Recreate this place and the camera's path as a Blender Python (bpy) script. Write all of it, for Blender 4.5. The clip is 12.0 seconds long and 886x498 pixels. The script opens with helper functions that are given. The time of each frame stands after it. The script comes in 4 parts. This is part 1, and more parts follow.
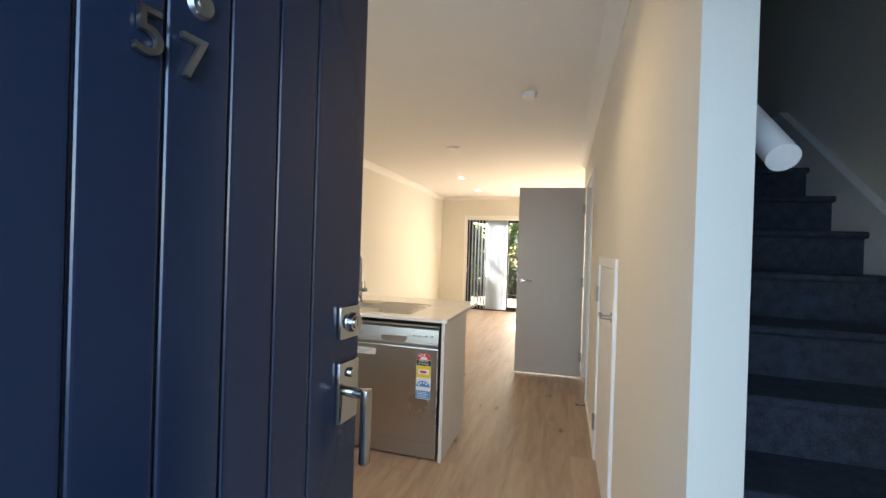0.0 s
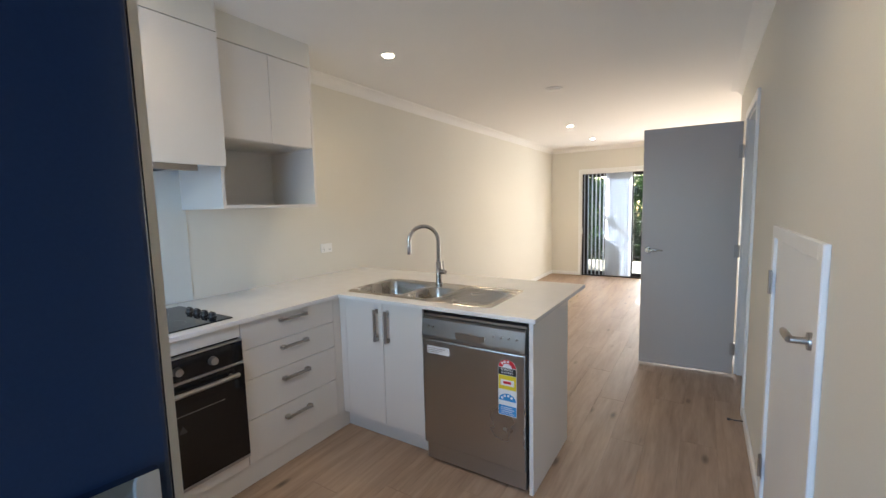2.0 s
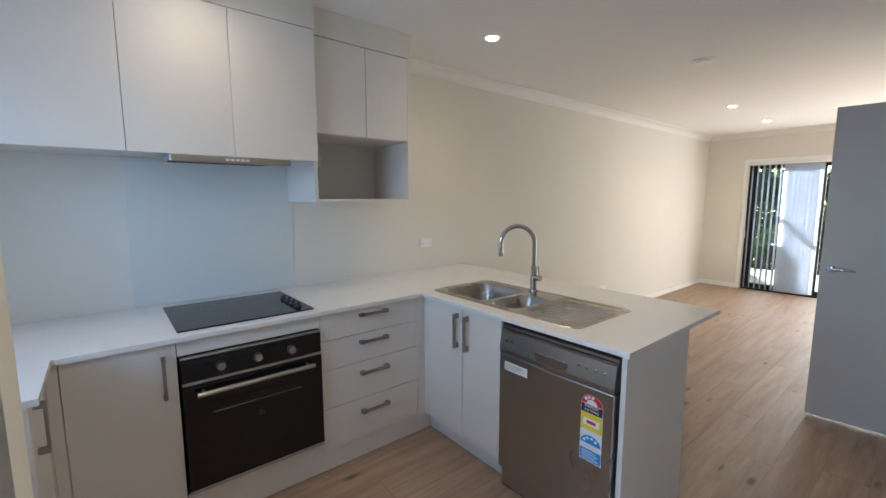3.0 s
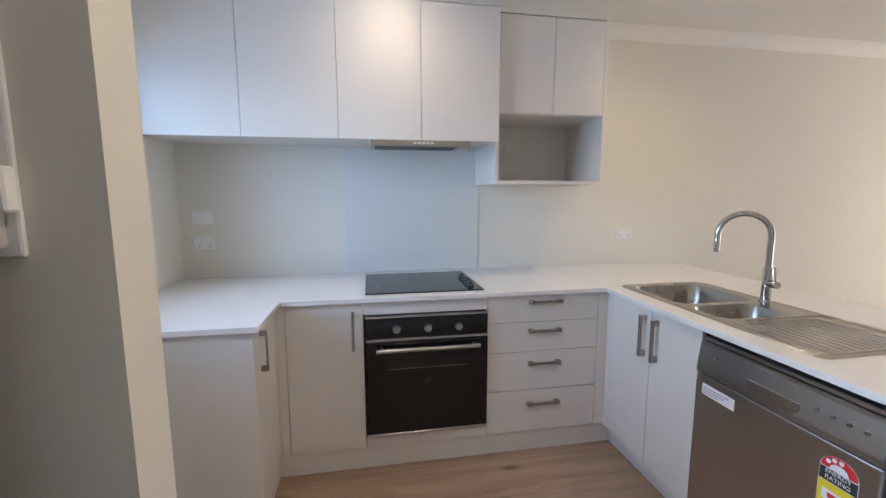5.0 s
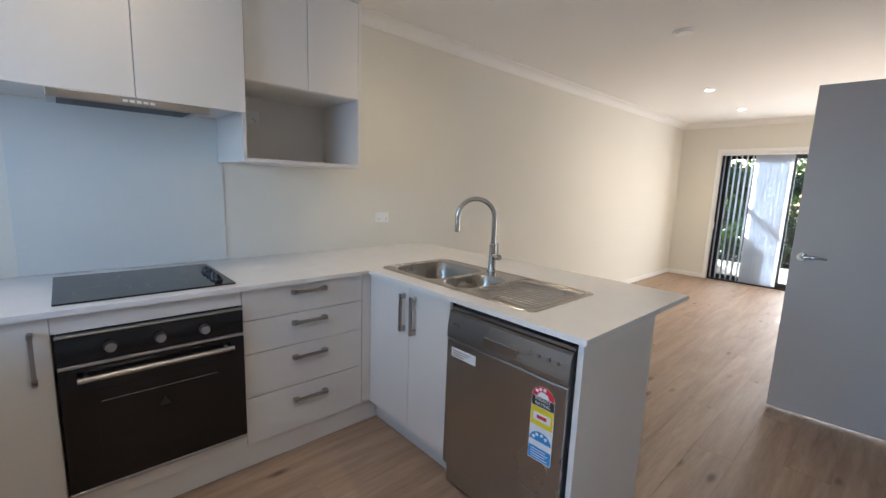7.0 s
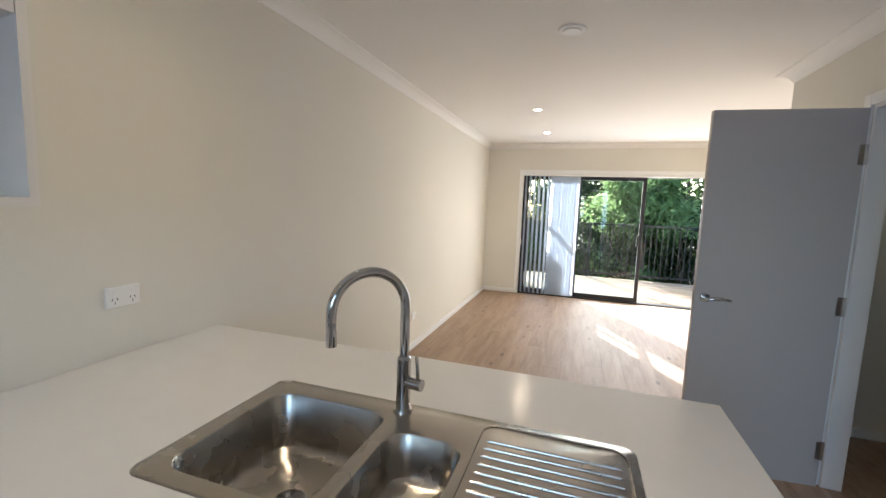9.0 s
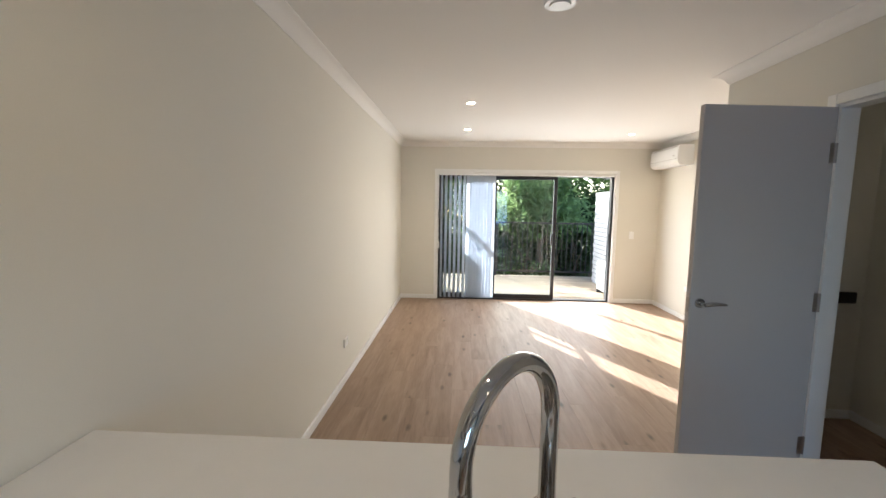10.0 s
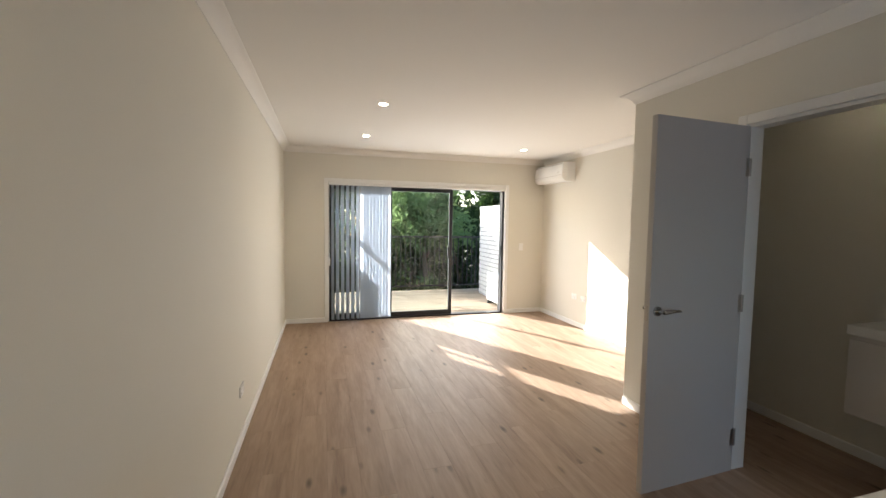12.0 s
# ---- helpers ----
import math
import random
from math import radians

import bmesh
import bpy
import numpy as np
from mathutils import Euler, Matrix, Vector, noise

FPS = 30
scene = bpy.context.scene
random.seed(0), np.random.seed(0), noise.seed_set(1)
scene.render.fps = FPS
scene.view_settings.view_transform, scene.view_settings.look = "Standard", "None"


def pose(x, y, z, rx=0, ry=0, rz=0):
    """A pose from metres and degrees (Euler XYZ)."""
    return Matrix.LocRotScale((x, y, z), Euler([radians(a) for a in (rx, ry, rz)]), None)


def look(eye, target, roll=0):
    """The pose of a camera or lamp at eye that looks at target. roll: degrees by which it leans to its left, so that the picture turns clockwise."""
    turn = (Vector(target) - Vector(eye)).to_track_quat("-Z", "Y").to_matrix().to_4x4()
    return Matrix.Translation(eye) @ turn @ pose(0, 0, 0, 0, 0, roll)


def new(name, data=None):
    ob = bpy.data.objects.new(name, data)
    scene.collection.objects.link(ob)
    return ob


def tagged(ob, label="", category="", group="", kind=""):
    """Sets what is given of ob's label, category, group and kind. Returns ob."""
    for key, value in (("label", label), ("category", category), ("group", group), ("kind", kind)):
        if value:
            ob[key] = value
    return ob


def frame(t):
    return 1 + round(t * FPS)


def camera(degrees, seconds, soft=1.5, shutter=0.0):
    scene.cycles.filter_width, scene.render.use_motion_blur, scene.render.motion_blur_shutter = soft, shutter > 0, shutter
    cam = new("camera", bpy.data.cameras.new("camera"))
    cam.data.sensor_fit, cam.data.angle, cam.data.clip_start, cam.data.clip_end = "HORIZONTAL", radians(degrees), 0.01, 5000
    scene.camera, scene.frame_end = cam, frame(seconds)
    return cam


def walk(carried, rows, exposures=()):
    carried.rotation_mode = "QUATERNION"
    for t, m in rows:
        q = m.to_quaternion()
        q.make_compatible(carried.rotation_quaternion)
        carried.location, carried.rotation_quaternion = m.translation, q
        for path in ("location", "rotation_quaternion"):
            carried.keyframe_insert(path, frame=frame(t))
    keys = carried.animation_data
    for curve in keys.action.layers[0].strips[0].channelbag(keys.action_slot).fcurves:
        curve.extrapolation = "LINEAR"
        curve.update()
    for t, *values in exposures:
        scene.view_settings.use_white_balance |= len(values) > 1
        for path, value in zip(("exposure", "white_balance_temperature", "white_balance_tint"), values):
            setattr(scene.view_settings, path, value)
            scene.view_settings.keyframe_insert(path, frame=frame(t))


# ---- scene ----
cam = camera(93.8, 12.0)
PATH = [
    (0, (0.797, 0.048, 1.347), (0.241, 1.969, 1.339), 1.8),
    (0.5, (0.823, 0.103, 1.376), (0.265, 2.023, 1.325), 0.6),
    (1, (0.825, 0.168, 1.408), (0.221, 2.071, 1.292), 0.1),
    (1.5, (0.752, 0.433, 1.398), (-0.007, 2.277, 1.246), -0.9),
    (2, (0.77, 0.698, 1.435), (-0.29, 2.381, 1.228), -1.4),
    (2.5, (0.808, 0.925, 1.49), (-0.538, 2.387, 1.263), -0.6),
    (3, (0.825, 1.043, 1.47), (-0.709, 2.302, 1.227), -0.1),
    (5, (0.81, 1.277, 1.39), (-1.142, 1.626, 1.13), -0.1),
    (5.5, (0.819, 1.279, 1.397), (-1.144, 1.561, 1.137), -0.0),
    (6, (0.809, 1.269, 1.384), (-1.093, 1.826, 1.122), 0.2),
    (6.5, (0.789, 1.256, 1.366), (-0.933, 2.231, 1.081), 0.9),
    (7, (0.736, 1.309, 1.376), (-0.718, 2.647, 1.066), 2.1),
    (7.5, (0.552, 1.451, 1.415), (-0.704, 2.977, 1.109), 3.9),
    (9.5, (-0.622, 2.244, 1.497), (-0.98, 4.2, 1.284), 1.1),
    (10, (-0.892, 2.458, 1.505), (-0.976, 4.445, 1.294), 0.9),
    (10.5, (-1.098, 2.688, 1.508), (-0.926, 4.668, 1.297), 0.8),
    (11, (-1.235, 2.825, 1.48), (-0.868, 4.783, 1.299), 1.0),
    (11.5, (-1.291, 2.874, 1.469), (-0.81, 4.809, 1.311), 1.0),
    (12, (-1.315, 2.891, 1.465), (-0.765, 4.809, 1.336), 0.8),
]
EXPOSURES = [(0, 2.75, 7900, 10), (0.5, 2.8, 7900, 10), (1, 2.88, 7600, 10), (1.5, 2.85, 6950, 10), (2.0, 2.55, 6400, 10), (2.5, 2.38, 6150, 10), (3.0, 2.35, 6050, 10), (5.0, 2.75, 6150, 15), (5.5, 2.85, 6150, 15), (6.0, 2.8, 6150, 15), (6.5, 2.55, 6050, 13), (7.5, 2.4, 6080, 11), (9.5, 2.22, 6150, 10), (10.5, 1.98, 6250, 10), (12, 1.86, 6500, 10)]
walk(cam, [(t, look(eye, target, roll)) for t, eye, target, roll in PATH], EXPOSURES)

# ---- light ----
SUN_DIR = Vector((0.485, -0.875, -0.46)).normalized()
world = bpy.data.worlds.new("world")
scene.world = world
world.use_nodes = True
wn = world.node_tree.nodes
sky = wn.new("ShaderNodeTexSky")
sky.sky_type = "NISHITA"
sky.sun_disc = False
sky.sun_elevation = math.asin(-SUN_DIR.z)
sky.sun_rotation = math.atan2(-SUN_DIR.x, -SUN_DIR.y)
world.node_tree.links.new(sky.outputs[0], wn["Background"].inputs[0])
wn["Background"].inputs[1].default_value = 0.15


def lamp(name, kind, m, power, colour, **more):
    data = bpy.data.lights.new(name, kind)
    data.energy, data.color = power, colour
    for key, value in more.items():
        if key == "angle":
            data.angle = value
        elif key == "size":
            data.shape, data.size, data.size_y = "RECTANGLE", value[0], value[1]
        elif key == "radius":
            data.shadow_soft_size = value
        elif key == "spot":
            data.spot_size, data.spot_blend = value
    ob = new(name, data)
    ob.matrix_world = m
    return ob


lamp("sun", "SUN", look((0, 0, 9), Vector((0, 0, 9)) + SUN_DIR), 5.0, (1.0, 0.975, 0.93), angle=radians(0.5))
# skylight through the real openings
lamp("sky_light_sliding_door", "AREA", look((0.54, 9.22, 1.0), (0.2, 5, 0.9)), 13, (1.0, 0.98, 0.95), size=(1.75, 1.9))
lamp("sky_light_kitchen_window", "AREA", look((-0.72, -0.06, 1.5), (-0.95, 2, 1.2)), 2.2, (0.58, 0.74, 1.0), size=(1.0, 0.8))
lamp("sky_light_entry", "AREA", look((0.66, -1.5, 1.6), (0.75, 2, 1.2)), 10, (0.19, 0.46, 1.0), size=(1.6, 1.8))


# ---- materials ----
def material(name, colour, rough=0.6, metal=0.0, spread=0.06, scale=6.0, fine=120.0, bump=0.05, random_tint=0.0, **more):
    """Principled surface with variation at two scales and fine relief."""
    m = bpy.data.materials.new(name)
    m.use_nodes = True
    nt = m.node_tree
    b = nt.nodes["Principled BSDF"]
    tc = nt.nodes.new("ShaderNodeTexCoord")
    big, small = nt.nodes.new("ShaderNodeTexNoise"), nt.nodes.new("ShaderNodeTexNoise")
    big.inputs["Scale"].default_value, small.inputs["Scale"].default_value = scale, fine
    big.inputs["Detail"].default_value = 4
    for n in (big, small):
        nt.links.new(tc.outputs["Object"], n.inputs["Vector"])
    mix = nt.nodes.new("ShaderNodeMath")
    mix.operation = "ADD"
    nt.links.new(big.outputs[0], mix.inputs[0])
    nt.links.new(small.outputs[0], mix.inputs[1])
    last = mix.outputs[0]
    if random_tint:
        info = nt.nodes.new("ShaderNodeObjectInfo")
        rt = nt.nodes.new("ShaderNodeMath")
        rt.operation = "MULTIPLY_ADD"
        rt.inputs[1].default_value = random_tint
        nt.links.new(info.outputs["Random"], rt.inputs[0])
        nt.links.new(last, rt.inputs[2])
        last = rt.outputs[0]
    ramp = nt.nodes.new("ShaderNodeMapRange")
    ramp.inputs[1].default_value, ramp.inputs[2].default_value = 0.6, 1.4 + random_tint
    ramp.inputs[3].default_value, ramp.inputs[4].default_value = 1 - spread, 1 + spread
    nt.links.new(last, ramp.inputs[0])
    tint = nt.nodes.new("ShaderNodeVectorMath")
    tint.operation = "SCALE"
    tint.inputs[0].default_value = colour
    nt.links.new(ramp.outputs[0], tint.inputs["Scale"])
    nt.links.new(tint.outputs[0], b.inputs["Base Color"])
    b.inputs["Metallic"].default_value = metal
    rr = nt.nodes.new("ShaderNodeMapRange")
    rr.inputs[1].default_value, rr.inputs[2].default_value = 0.3, 0.7
    rr.inputs[3].default_value, rr.inputs[4].default_value = max(rough - 0.015, 0.01), min(rough + 0.015, 1)
    nt.links.new(big.outputs[0], rr.inputs[0])
    nt.links.new(rr.outputs[0], b.inputs["Roughness"])
    if bump:
        bp = nt.nodes.new("ShaderNodeBump")
        bp.inputs["Strength"].default_value, bp.inputs["Distance"].default_value = bump, 0.002
        nt.links.new(small.outputs[0], bp.inputs["Height"])
        nt.links.new(bp.outputs[0], b.inputs["Normal"])
    for key, value in more.items():
        b.inputs[key.replace("_", " ")].default_value = value
    return m


def glass(name, colour=(1, 1, 1)):
    """Thin clear pane: mostly see-through, with a mirror gloss that grows at grazing angles."""
    m = bpy.data.materials.new(name)
    m.use_nodes = True
    nt = m.node_tree
    nt.nodes.remove(nt.nodes["Principled BSDF"])
    t, g, f, x = (nt.nodes.new(k) for k in ("ShaderNodeBsdfTransparent", "ShaderNodeBsdfGlossy", "ShaderNodeFresnel", "ShaderNodeMixShader"))
    t.inputs[0].default_value = (*colour, 1)
    g.inputs["Roughness"].default_value = 0.02
    f.inputs[0].default_value = 1.5
    nt.links.new(f.outputs[0], x.inputs[0])
    nt.links.new(t.outputs[0], x.inputs[1])
    nt.links.new(g.outputs[0], x.inputs[2])
    nt.links.new(x.outputs[0], nt.nodes["Material Output"].inputs[0])
    return m


def emitter(name, colour, strength):
    m = bpy.data.materials.new(name)
    m.use_nodes = True
    b = m.node_tree.nodes["Principled BSDF"]
    b.inputs["Emission Color"].default_value = (*colour, 1)
    b.inputs["Emission Strength"].default_value = strength
    return m


def timber(name, dark, light, rough, along=1, stretch=14.0, knots=True, random_tint=0.5, object_scale=1.0):
    """Boards with long grain, knots and a tint of each board's own."""
    m = bpy.data.materials.new(name)
    m.use_nodes = True
    nt = m.node_tree
    b = nt.nodes["Principled BSDF"]
    tc, info = nt.nodes.new("ShaderNodeTexCoord"), nt.nodes.new("ShaderNodeObjectInfo")
    shift = nt.nodes.new("ShaderNodeVectorMath")
    shift.operation = "MULTIPLY_ADD"
    shift.inputs[1].default_value = (7.3, 19.1, 5.0)
    comb = nt.nodes.new("ShaderNodeCombineXYZ")
    for k in range(3):
        nt.links.new(info.outputs["Random"], comb.inputs[k])
    nt.links.new(comb.outputs[0], shift.inputs[0])
    nt.links.new(tc.outputs["Object"], shift.inputs[2])
    mp = nt.nodes.new("ShaderNodeMapping")
    s = [stretch * object_scale] * 3
    s[along] = 1.3 * object_scale
    mp.inputs["Scale"].default_value = s
    nt.links.new(shift.outputs[0], mp.inputs[0])
    grain, fine = nt.nodes.new("ShaderNodeTexNoise"), nt.nodes.new("ShaderNodeTexNoise")
    grain.inputs["Scale"].default_value, grain.inputs["Detail"].default_value = 1.0, 6
    grain.inputs["Distortion"].default_value = 0.8
    fine.inputs["Scale"].default_value, fine.inputs["Detail"].default_value = 6.0, 3
    nt.links.new(mp.outputs[0], grain.inputs["Vector"])
    nt.links.new(mp.outputs[0], fine.inputs["Vector"])
    add = nt.nodes.new("ShaderNodeMath")
    add.operation = "MULTIPLY_ADD"
    add.inputs[1].default_value = 0.45
    nt.links.new(fine.outputs[0], add.inputs[0])
    nt.links.new(grain.outputs[0], add.inputs[2])
    tint = nt.nodes.new("ShaderNodeMath")
    tint.operation = "MULTIPLY_ADD"
    tint.inputs[1].default_value = random_tint * 0.5
    nt.links.new(info.outputs["Random"], tint.inputs[0])
    nt.links.new(add.outputs[0], tint.inputs[2])
    ramp = nt.nodes.new("ShaderNodeValToRGB")
    ramp.color_ramp.elements[0].position, ramp.color_ramp.elements[0].color = 0.45, (*dark, 1)
    ramp.color_ramp.elements[1].position, ramp.color_ramp.elements[1].color = 1.1, (*light, 1)
    nt.links.new(tint.outputs[0], ramp.inputs[0])
    out = ramp.outputs[0]
    if knots:
        mk = nt.nodes.new("ShaderNodeMapping")
        mk.inputs["Scale"].default_value = (7.0, 2.6, 4.0)
        nt.links.new(shift.outputs[0], mk.inputs[0])
        v = nt.nodes.new("ShaderNodeTexVoronoi")
        v.inputs["Scale"].default_value = 1.0
        nt.links.new(mk.outputs[0], v.inputs["Vector"])
        kr = nt.nodes.new("ShaderNodeMapRange")
        kr.inputs[1].default_value, kr.inputs[2].default_value = 0.04, 0.17
        kr.inputs[3].default_value, kr.inputs[4].default_value = 0.34, 1.0
        nt.links.new(v.outputs["Distance"], kr.inputs[0])
        mul = nt.nodes.new("ShaderNodeVectorMath")
        mul.operation = "SCALE"
        nt.links.new(out, mul.inputs[0])
        nt.links.new(kr.outputs[0], mul.inputs["Scale"])
        out = mul.outputs[0]
    nt.links.new(out, b.inputs["Base Color"])
    b.inputs["Roughness"].default_value = rough
    bp = nt.nodes.new("ShaderNodeBump")
    bp.inputs["Strength"].default_value, bp.inputs["Distance"].default_value = 0.12, 0.001
    nt.links.new(add.outputs[0], bp.inputs["Height"])
    nt.links.new(bp.outputs[0], b.inputs["Normal"])
    return m


M_WALL = material("wall_paint", (0.71, 0.685, 0.61), 0.75, spread=0.025, scale=1.2, fine=260, bump=0.12)
M_CEIL = material("ceiling_paint", (0.80, 0.79, 0.76), 0.85, spread=0.02, scale=1.0, fine=220, bump=0.08)
M_TRIM = material("trim_gloss", (0.82, 0.82, 0.80), 0.35, spread=0.02, bump=0.03)
M_FLOOR = timber("floor_vinyl_plank", (0.235, 0.155, 0.108), (0.40, 0.288, 0.205), 0.52, random_tint=0.28)
M_GAP = material("floor_joint", (0.17, 0.115, 0.08), 0.9)
M_CAB = material("cabinet_white", (0.73, 0.70, 0.655), 0.42, spread=0.02, scale=2, fine=300, bump=0.03)
M_STONE = material("bench_stone", (0.80, 0.79, 0.77), 0.16, spread=0.03, scale=9, fine=420, bump=0.0)
M_STEEL = material("brushed_steel", (0.46, 0.455, 0.445), 0.28, 1.0, spread=0.03, scale=1.5, fine=500, bump=0.02)
M_SINK = material("sink_steel", (0.45, 0.425, 0.39), 0.27, 1.0, spread=0.06, scale=5, fine=300, bump=0.03)
M_CHROME = material("chrome", (0.50, 0.495, 0.49), 0.06, 1.0, spread=0.02, bump=0.0)
M_NICKEL = material("satin_nickel", (0.42, 0.39, 0.36), 0.32, 1.0, spread=0.05, bump=0.02)
M_BLACKGLASS = material("black_glass", (0.006, 0.006, 0.007), 0.06, spread=0.1, bump=0.0)
M_BLACK = material("black_enamel", (0.012, 0.012, 0.013), 0.35, bump=0.02)
M_WINDOW_DARK = material("oven_window", (0.008, 0.008, 0.008), 0.08, bump=0.0)
M_SPLASH = material("splashback_glass", (0.655, 0.675, 0.65), 0.10, spread=0.02, bump=0.0)
M_NAVY = material("door_navy", (0.011, 0.021, 0.049), 0.20, spread=0.08, scale=3, fine=260, bump=0.03)
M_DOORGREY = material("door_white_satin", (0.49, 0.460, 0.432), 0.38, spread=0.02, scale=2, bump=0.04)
M_PLASTIC = material("white_plastic", (0.82, 0.82, 0.80), 0.32, spread=0.02, bump=0.0)
M_DARKPLASTIC = material("dark_slot", (0.03, 0.03, 0.03), 0.5)
M_ALU = material("black_aluminium", (0.022, 0.023, 0.026), 0.38, 0.3, spread=0.1, bump=0.03)
M_GLASS = glass("window_glass", (0.94, 0.97, 0.96))
M_CARPET = material("charcoal_carpet", (0.038, 0.050, 0.074), 0.95, spread=0.6, scale=28, fine=260, bump=1.0)
M_DECK = timber("deck_timber", (0.14, 0.10, 0.065), (0.38, 0.30, 0.21), 0.7, along=0, knots=False, random_tint=0.8)
M_BRICK = material("painted_brick", (0.74, 0.73, 0.70), 0.7, spread=0.08, scale=14, fine=90, bump=0.5, random_tint=0.3)
M_MORTAR = material("mortar", (0.24, 0.23, 0.22), 0.9, spread=0.1, bump=0.5)
M_BARK = material("bark", (0.10, 0.075, 0.055), 0.9, spread=0.4, scale=12, fine=60, bump=0.8)
M_GROUND = material("earth", (0.10, 0.085, 0.05), 0.95, spread=0.4, scale=0.8, fine=14, bump=0.8)
M_LED = emitter("lamp_disc", (1.0, 0.86, 0.66), 14.0)
M_RED = material("label_red", (0.65, 0.03, 0.04), 0.5, bump=0)
M_YELLOW = material("label_yellow", (0.80, 0.62, 0.03), 0.5, bump=0)
M_BLUE = material("label_blue", (0.04, 0.28, 0.62), 0.5, bump=0)
M_PAPER = material("label_white", (0.80, 0.80, 0.80), 0.5, bump=0)
M_INK = material("label_ink", (0.03, 0.03, 0.03), 0.6, bump=0)


def leaf_material(name, a, b_col, spread=0.5):
    m = material(name, a, 0.5, spread=spread, scale=3, fine=30, bump=0.1)
    nt = m.node_tree
    b = nt.nodes["Principled BSDF"]
    tr, mx = nt.nodes.new("ShaderNodeBsdfTranslucent"), nt.nodes.new("ShaderNodeMixShader")
    tr.inputs[0].default_value = (*b_col, 1)
    mx.inputs[0].default_value = 0.5
    nt.links.new(b.outputs[0], mx.inputs[1])
    nt.links.new(tr.outputs[0], mx.inputs[2])
    nt.links.new(mx.outputs[0], nt.nodes["Material Output"].inputs[0])
    return m


# shade is put into the dark leaf colour, sun into the light one
M_LEAF = leaf_material("leaves_shaded", (0.026, 0.052, 0.020), (0.045, 0.09, 0.02))
M_LEAF2 = leaf_material("leaves_sunlit", (0.095, 0.18, 0.065), (0.27, 0.38, 0.15))
M_BLIND = leaf_material("blind_fabric", (0.66, 0.70, 0.74), (0.62, 0.68, 0.76), 0.04)


# ---- mesh helpers ----
def empty_bm():
    return bmesh.new()


def add_box(bm, x0, x1, y0, y1, z0, z1, bevel=0.0, seg=1):
    r = bmesh.ops.create_cube(bm, size=1.0)
    vs = r["verts"]
    for v in vs:
        v.co = Vector(((x0 + x1) / 2 + v.co.x * (x1 - x0), (y0 + y1) / 2 + v.co.y * (y1 - y0), (z0 + z1) / 2 + v.co.z * (z1 - z0)))
    if bevel:
        edges = list({e for v in vs for e in v.link_edges})
        bmesh.ops.bevel(bm, geom=edges, offset=bevel, segments=seg, affect="EDGES", profile=0.6)
    return bm


def add_cyl(bm, p, q, r0, r1=None, n=20, caps=True):
    p, q = Vector(p), Vector(q)
    d = q - p
    m = Matrix.Translation((p + q) / 2) @ d.to_track_quat("Z", "Y").to_matrix().to_4x4()
    bmesh.ops.create_cone(bm, cap_ends=caps, segments=n, radius1=r0, radius2=r0 if r1 is None else r1, depth=d.length, matrix=m)
    return bm


def add_tube(bm, pts, r, n=12, caps=True):
    """A round tube along points."""
    pts = [Vector(p) for p in pts]
    rings, side = [], None
    for i, p in enumerate(pts):
        d = (pts[min(i + 1, len(pts) - 1)] - pts[max(i - 1, 0)]).normalized()
        if side is None:
            side = d.orthogonal().normalized()
        side = (side - d * side.dot(d)).normalized()
        up = d.cross(side)
        rr = r[i] if isinstance(r, (list, tuple)) else r
        rings.append([bm.verts.new(p + (side * math.cos(2 * math.pi * k / n) + up * math.sin(2 * math.pi * k / n)) * rr) for k in range(n)])
    for a, b in zip(rings, rings[1:]):
        for k in range(n):
            bm.faces.new((a[k], a[(k + 1) % n], b[(k + 1) % n], b[k]))
    if caps:
        bm.faces.new(rings[0][::-1])
        bm.faces.new(rings[-1])
    return bm


def add_prism(bm, outline, axis, a, b):
    """Extrudes a 2D outline between a and b along an axis (0 x, 1 y, 2 z); the outline's pair fills the other two axes in order."""
    def place(u, v, w):
        c = [u, v]
        c.insert(axis, w)
        return bm.verts.new(c)
    lo, hi = [place(u, v, a) for u, v in outline], [place(u, v, b) for u, v in outline]
    n = len(outline)
    bm.faces.new(lo)
    bm.faces.new(hi[::-1])
    for k in range(n):
        bm.faces.new((lo[k], hi[k], hi[(k + 1) % n], lo[(k + 1) % n]))
    bmesh.ops.recalc_face_normals(bm, faces=bm.faces[:])
    return bm


def to_mesh(name, bm, mat, smooth=False):
    me = bpy.data.meshes.new(name)
    bm.to_mesh(me)
    bm.free()
    me.materials.append(mat)
    if smooth:
        me.shade_smooth()
        me.set_sharp_from_angle(angle=radians(38))
    return me


def part(name, parent, bm, mat, smooth=False, label=""):
    ob = new(name, to_mesh(name, bm, mat, smooth))
    if parent is not None:
        ob.parent = parent
    return tagged(ob, label)


def thing(name, label, category, m=None, group=""):
    ob = new(name)
    ob.empty_display_size = 0.1
    if m is not None:
        ob.matrix_world = m
    return tagged(ob, label, category, group)


def block(name, x0, x1, y0, y1, z0, z1, mat, bevel=0.0, parent=None, label="", seg=1):
    return part(name, parent, add_box(empty_bm(), x0, x1, y0, y1, z0, z1, bevel, seg), mat, False, label)


def structure(name, bm, mat, label, category="", smooth=False):
    return tagged(part(name, None, bm, mat, smooth), label, category or name.split("_")[0], kind="structure")


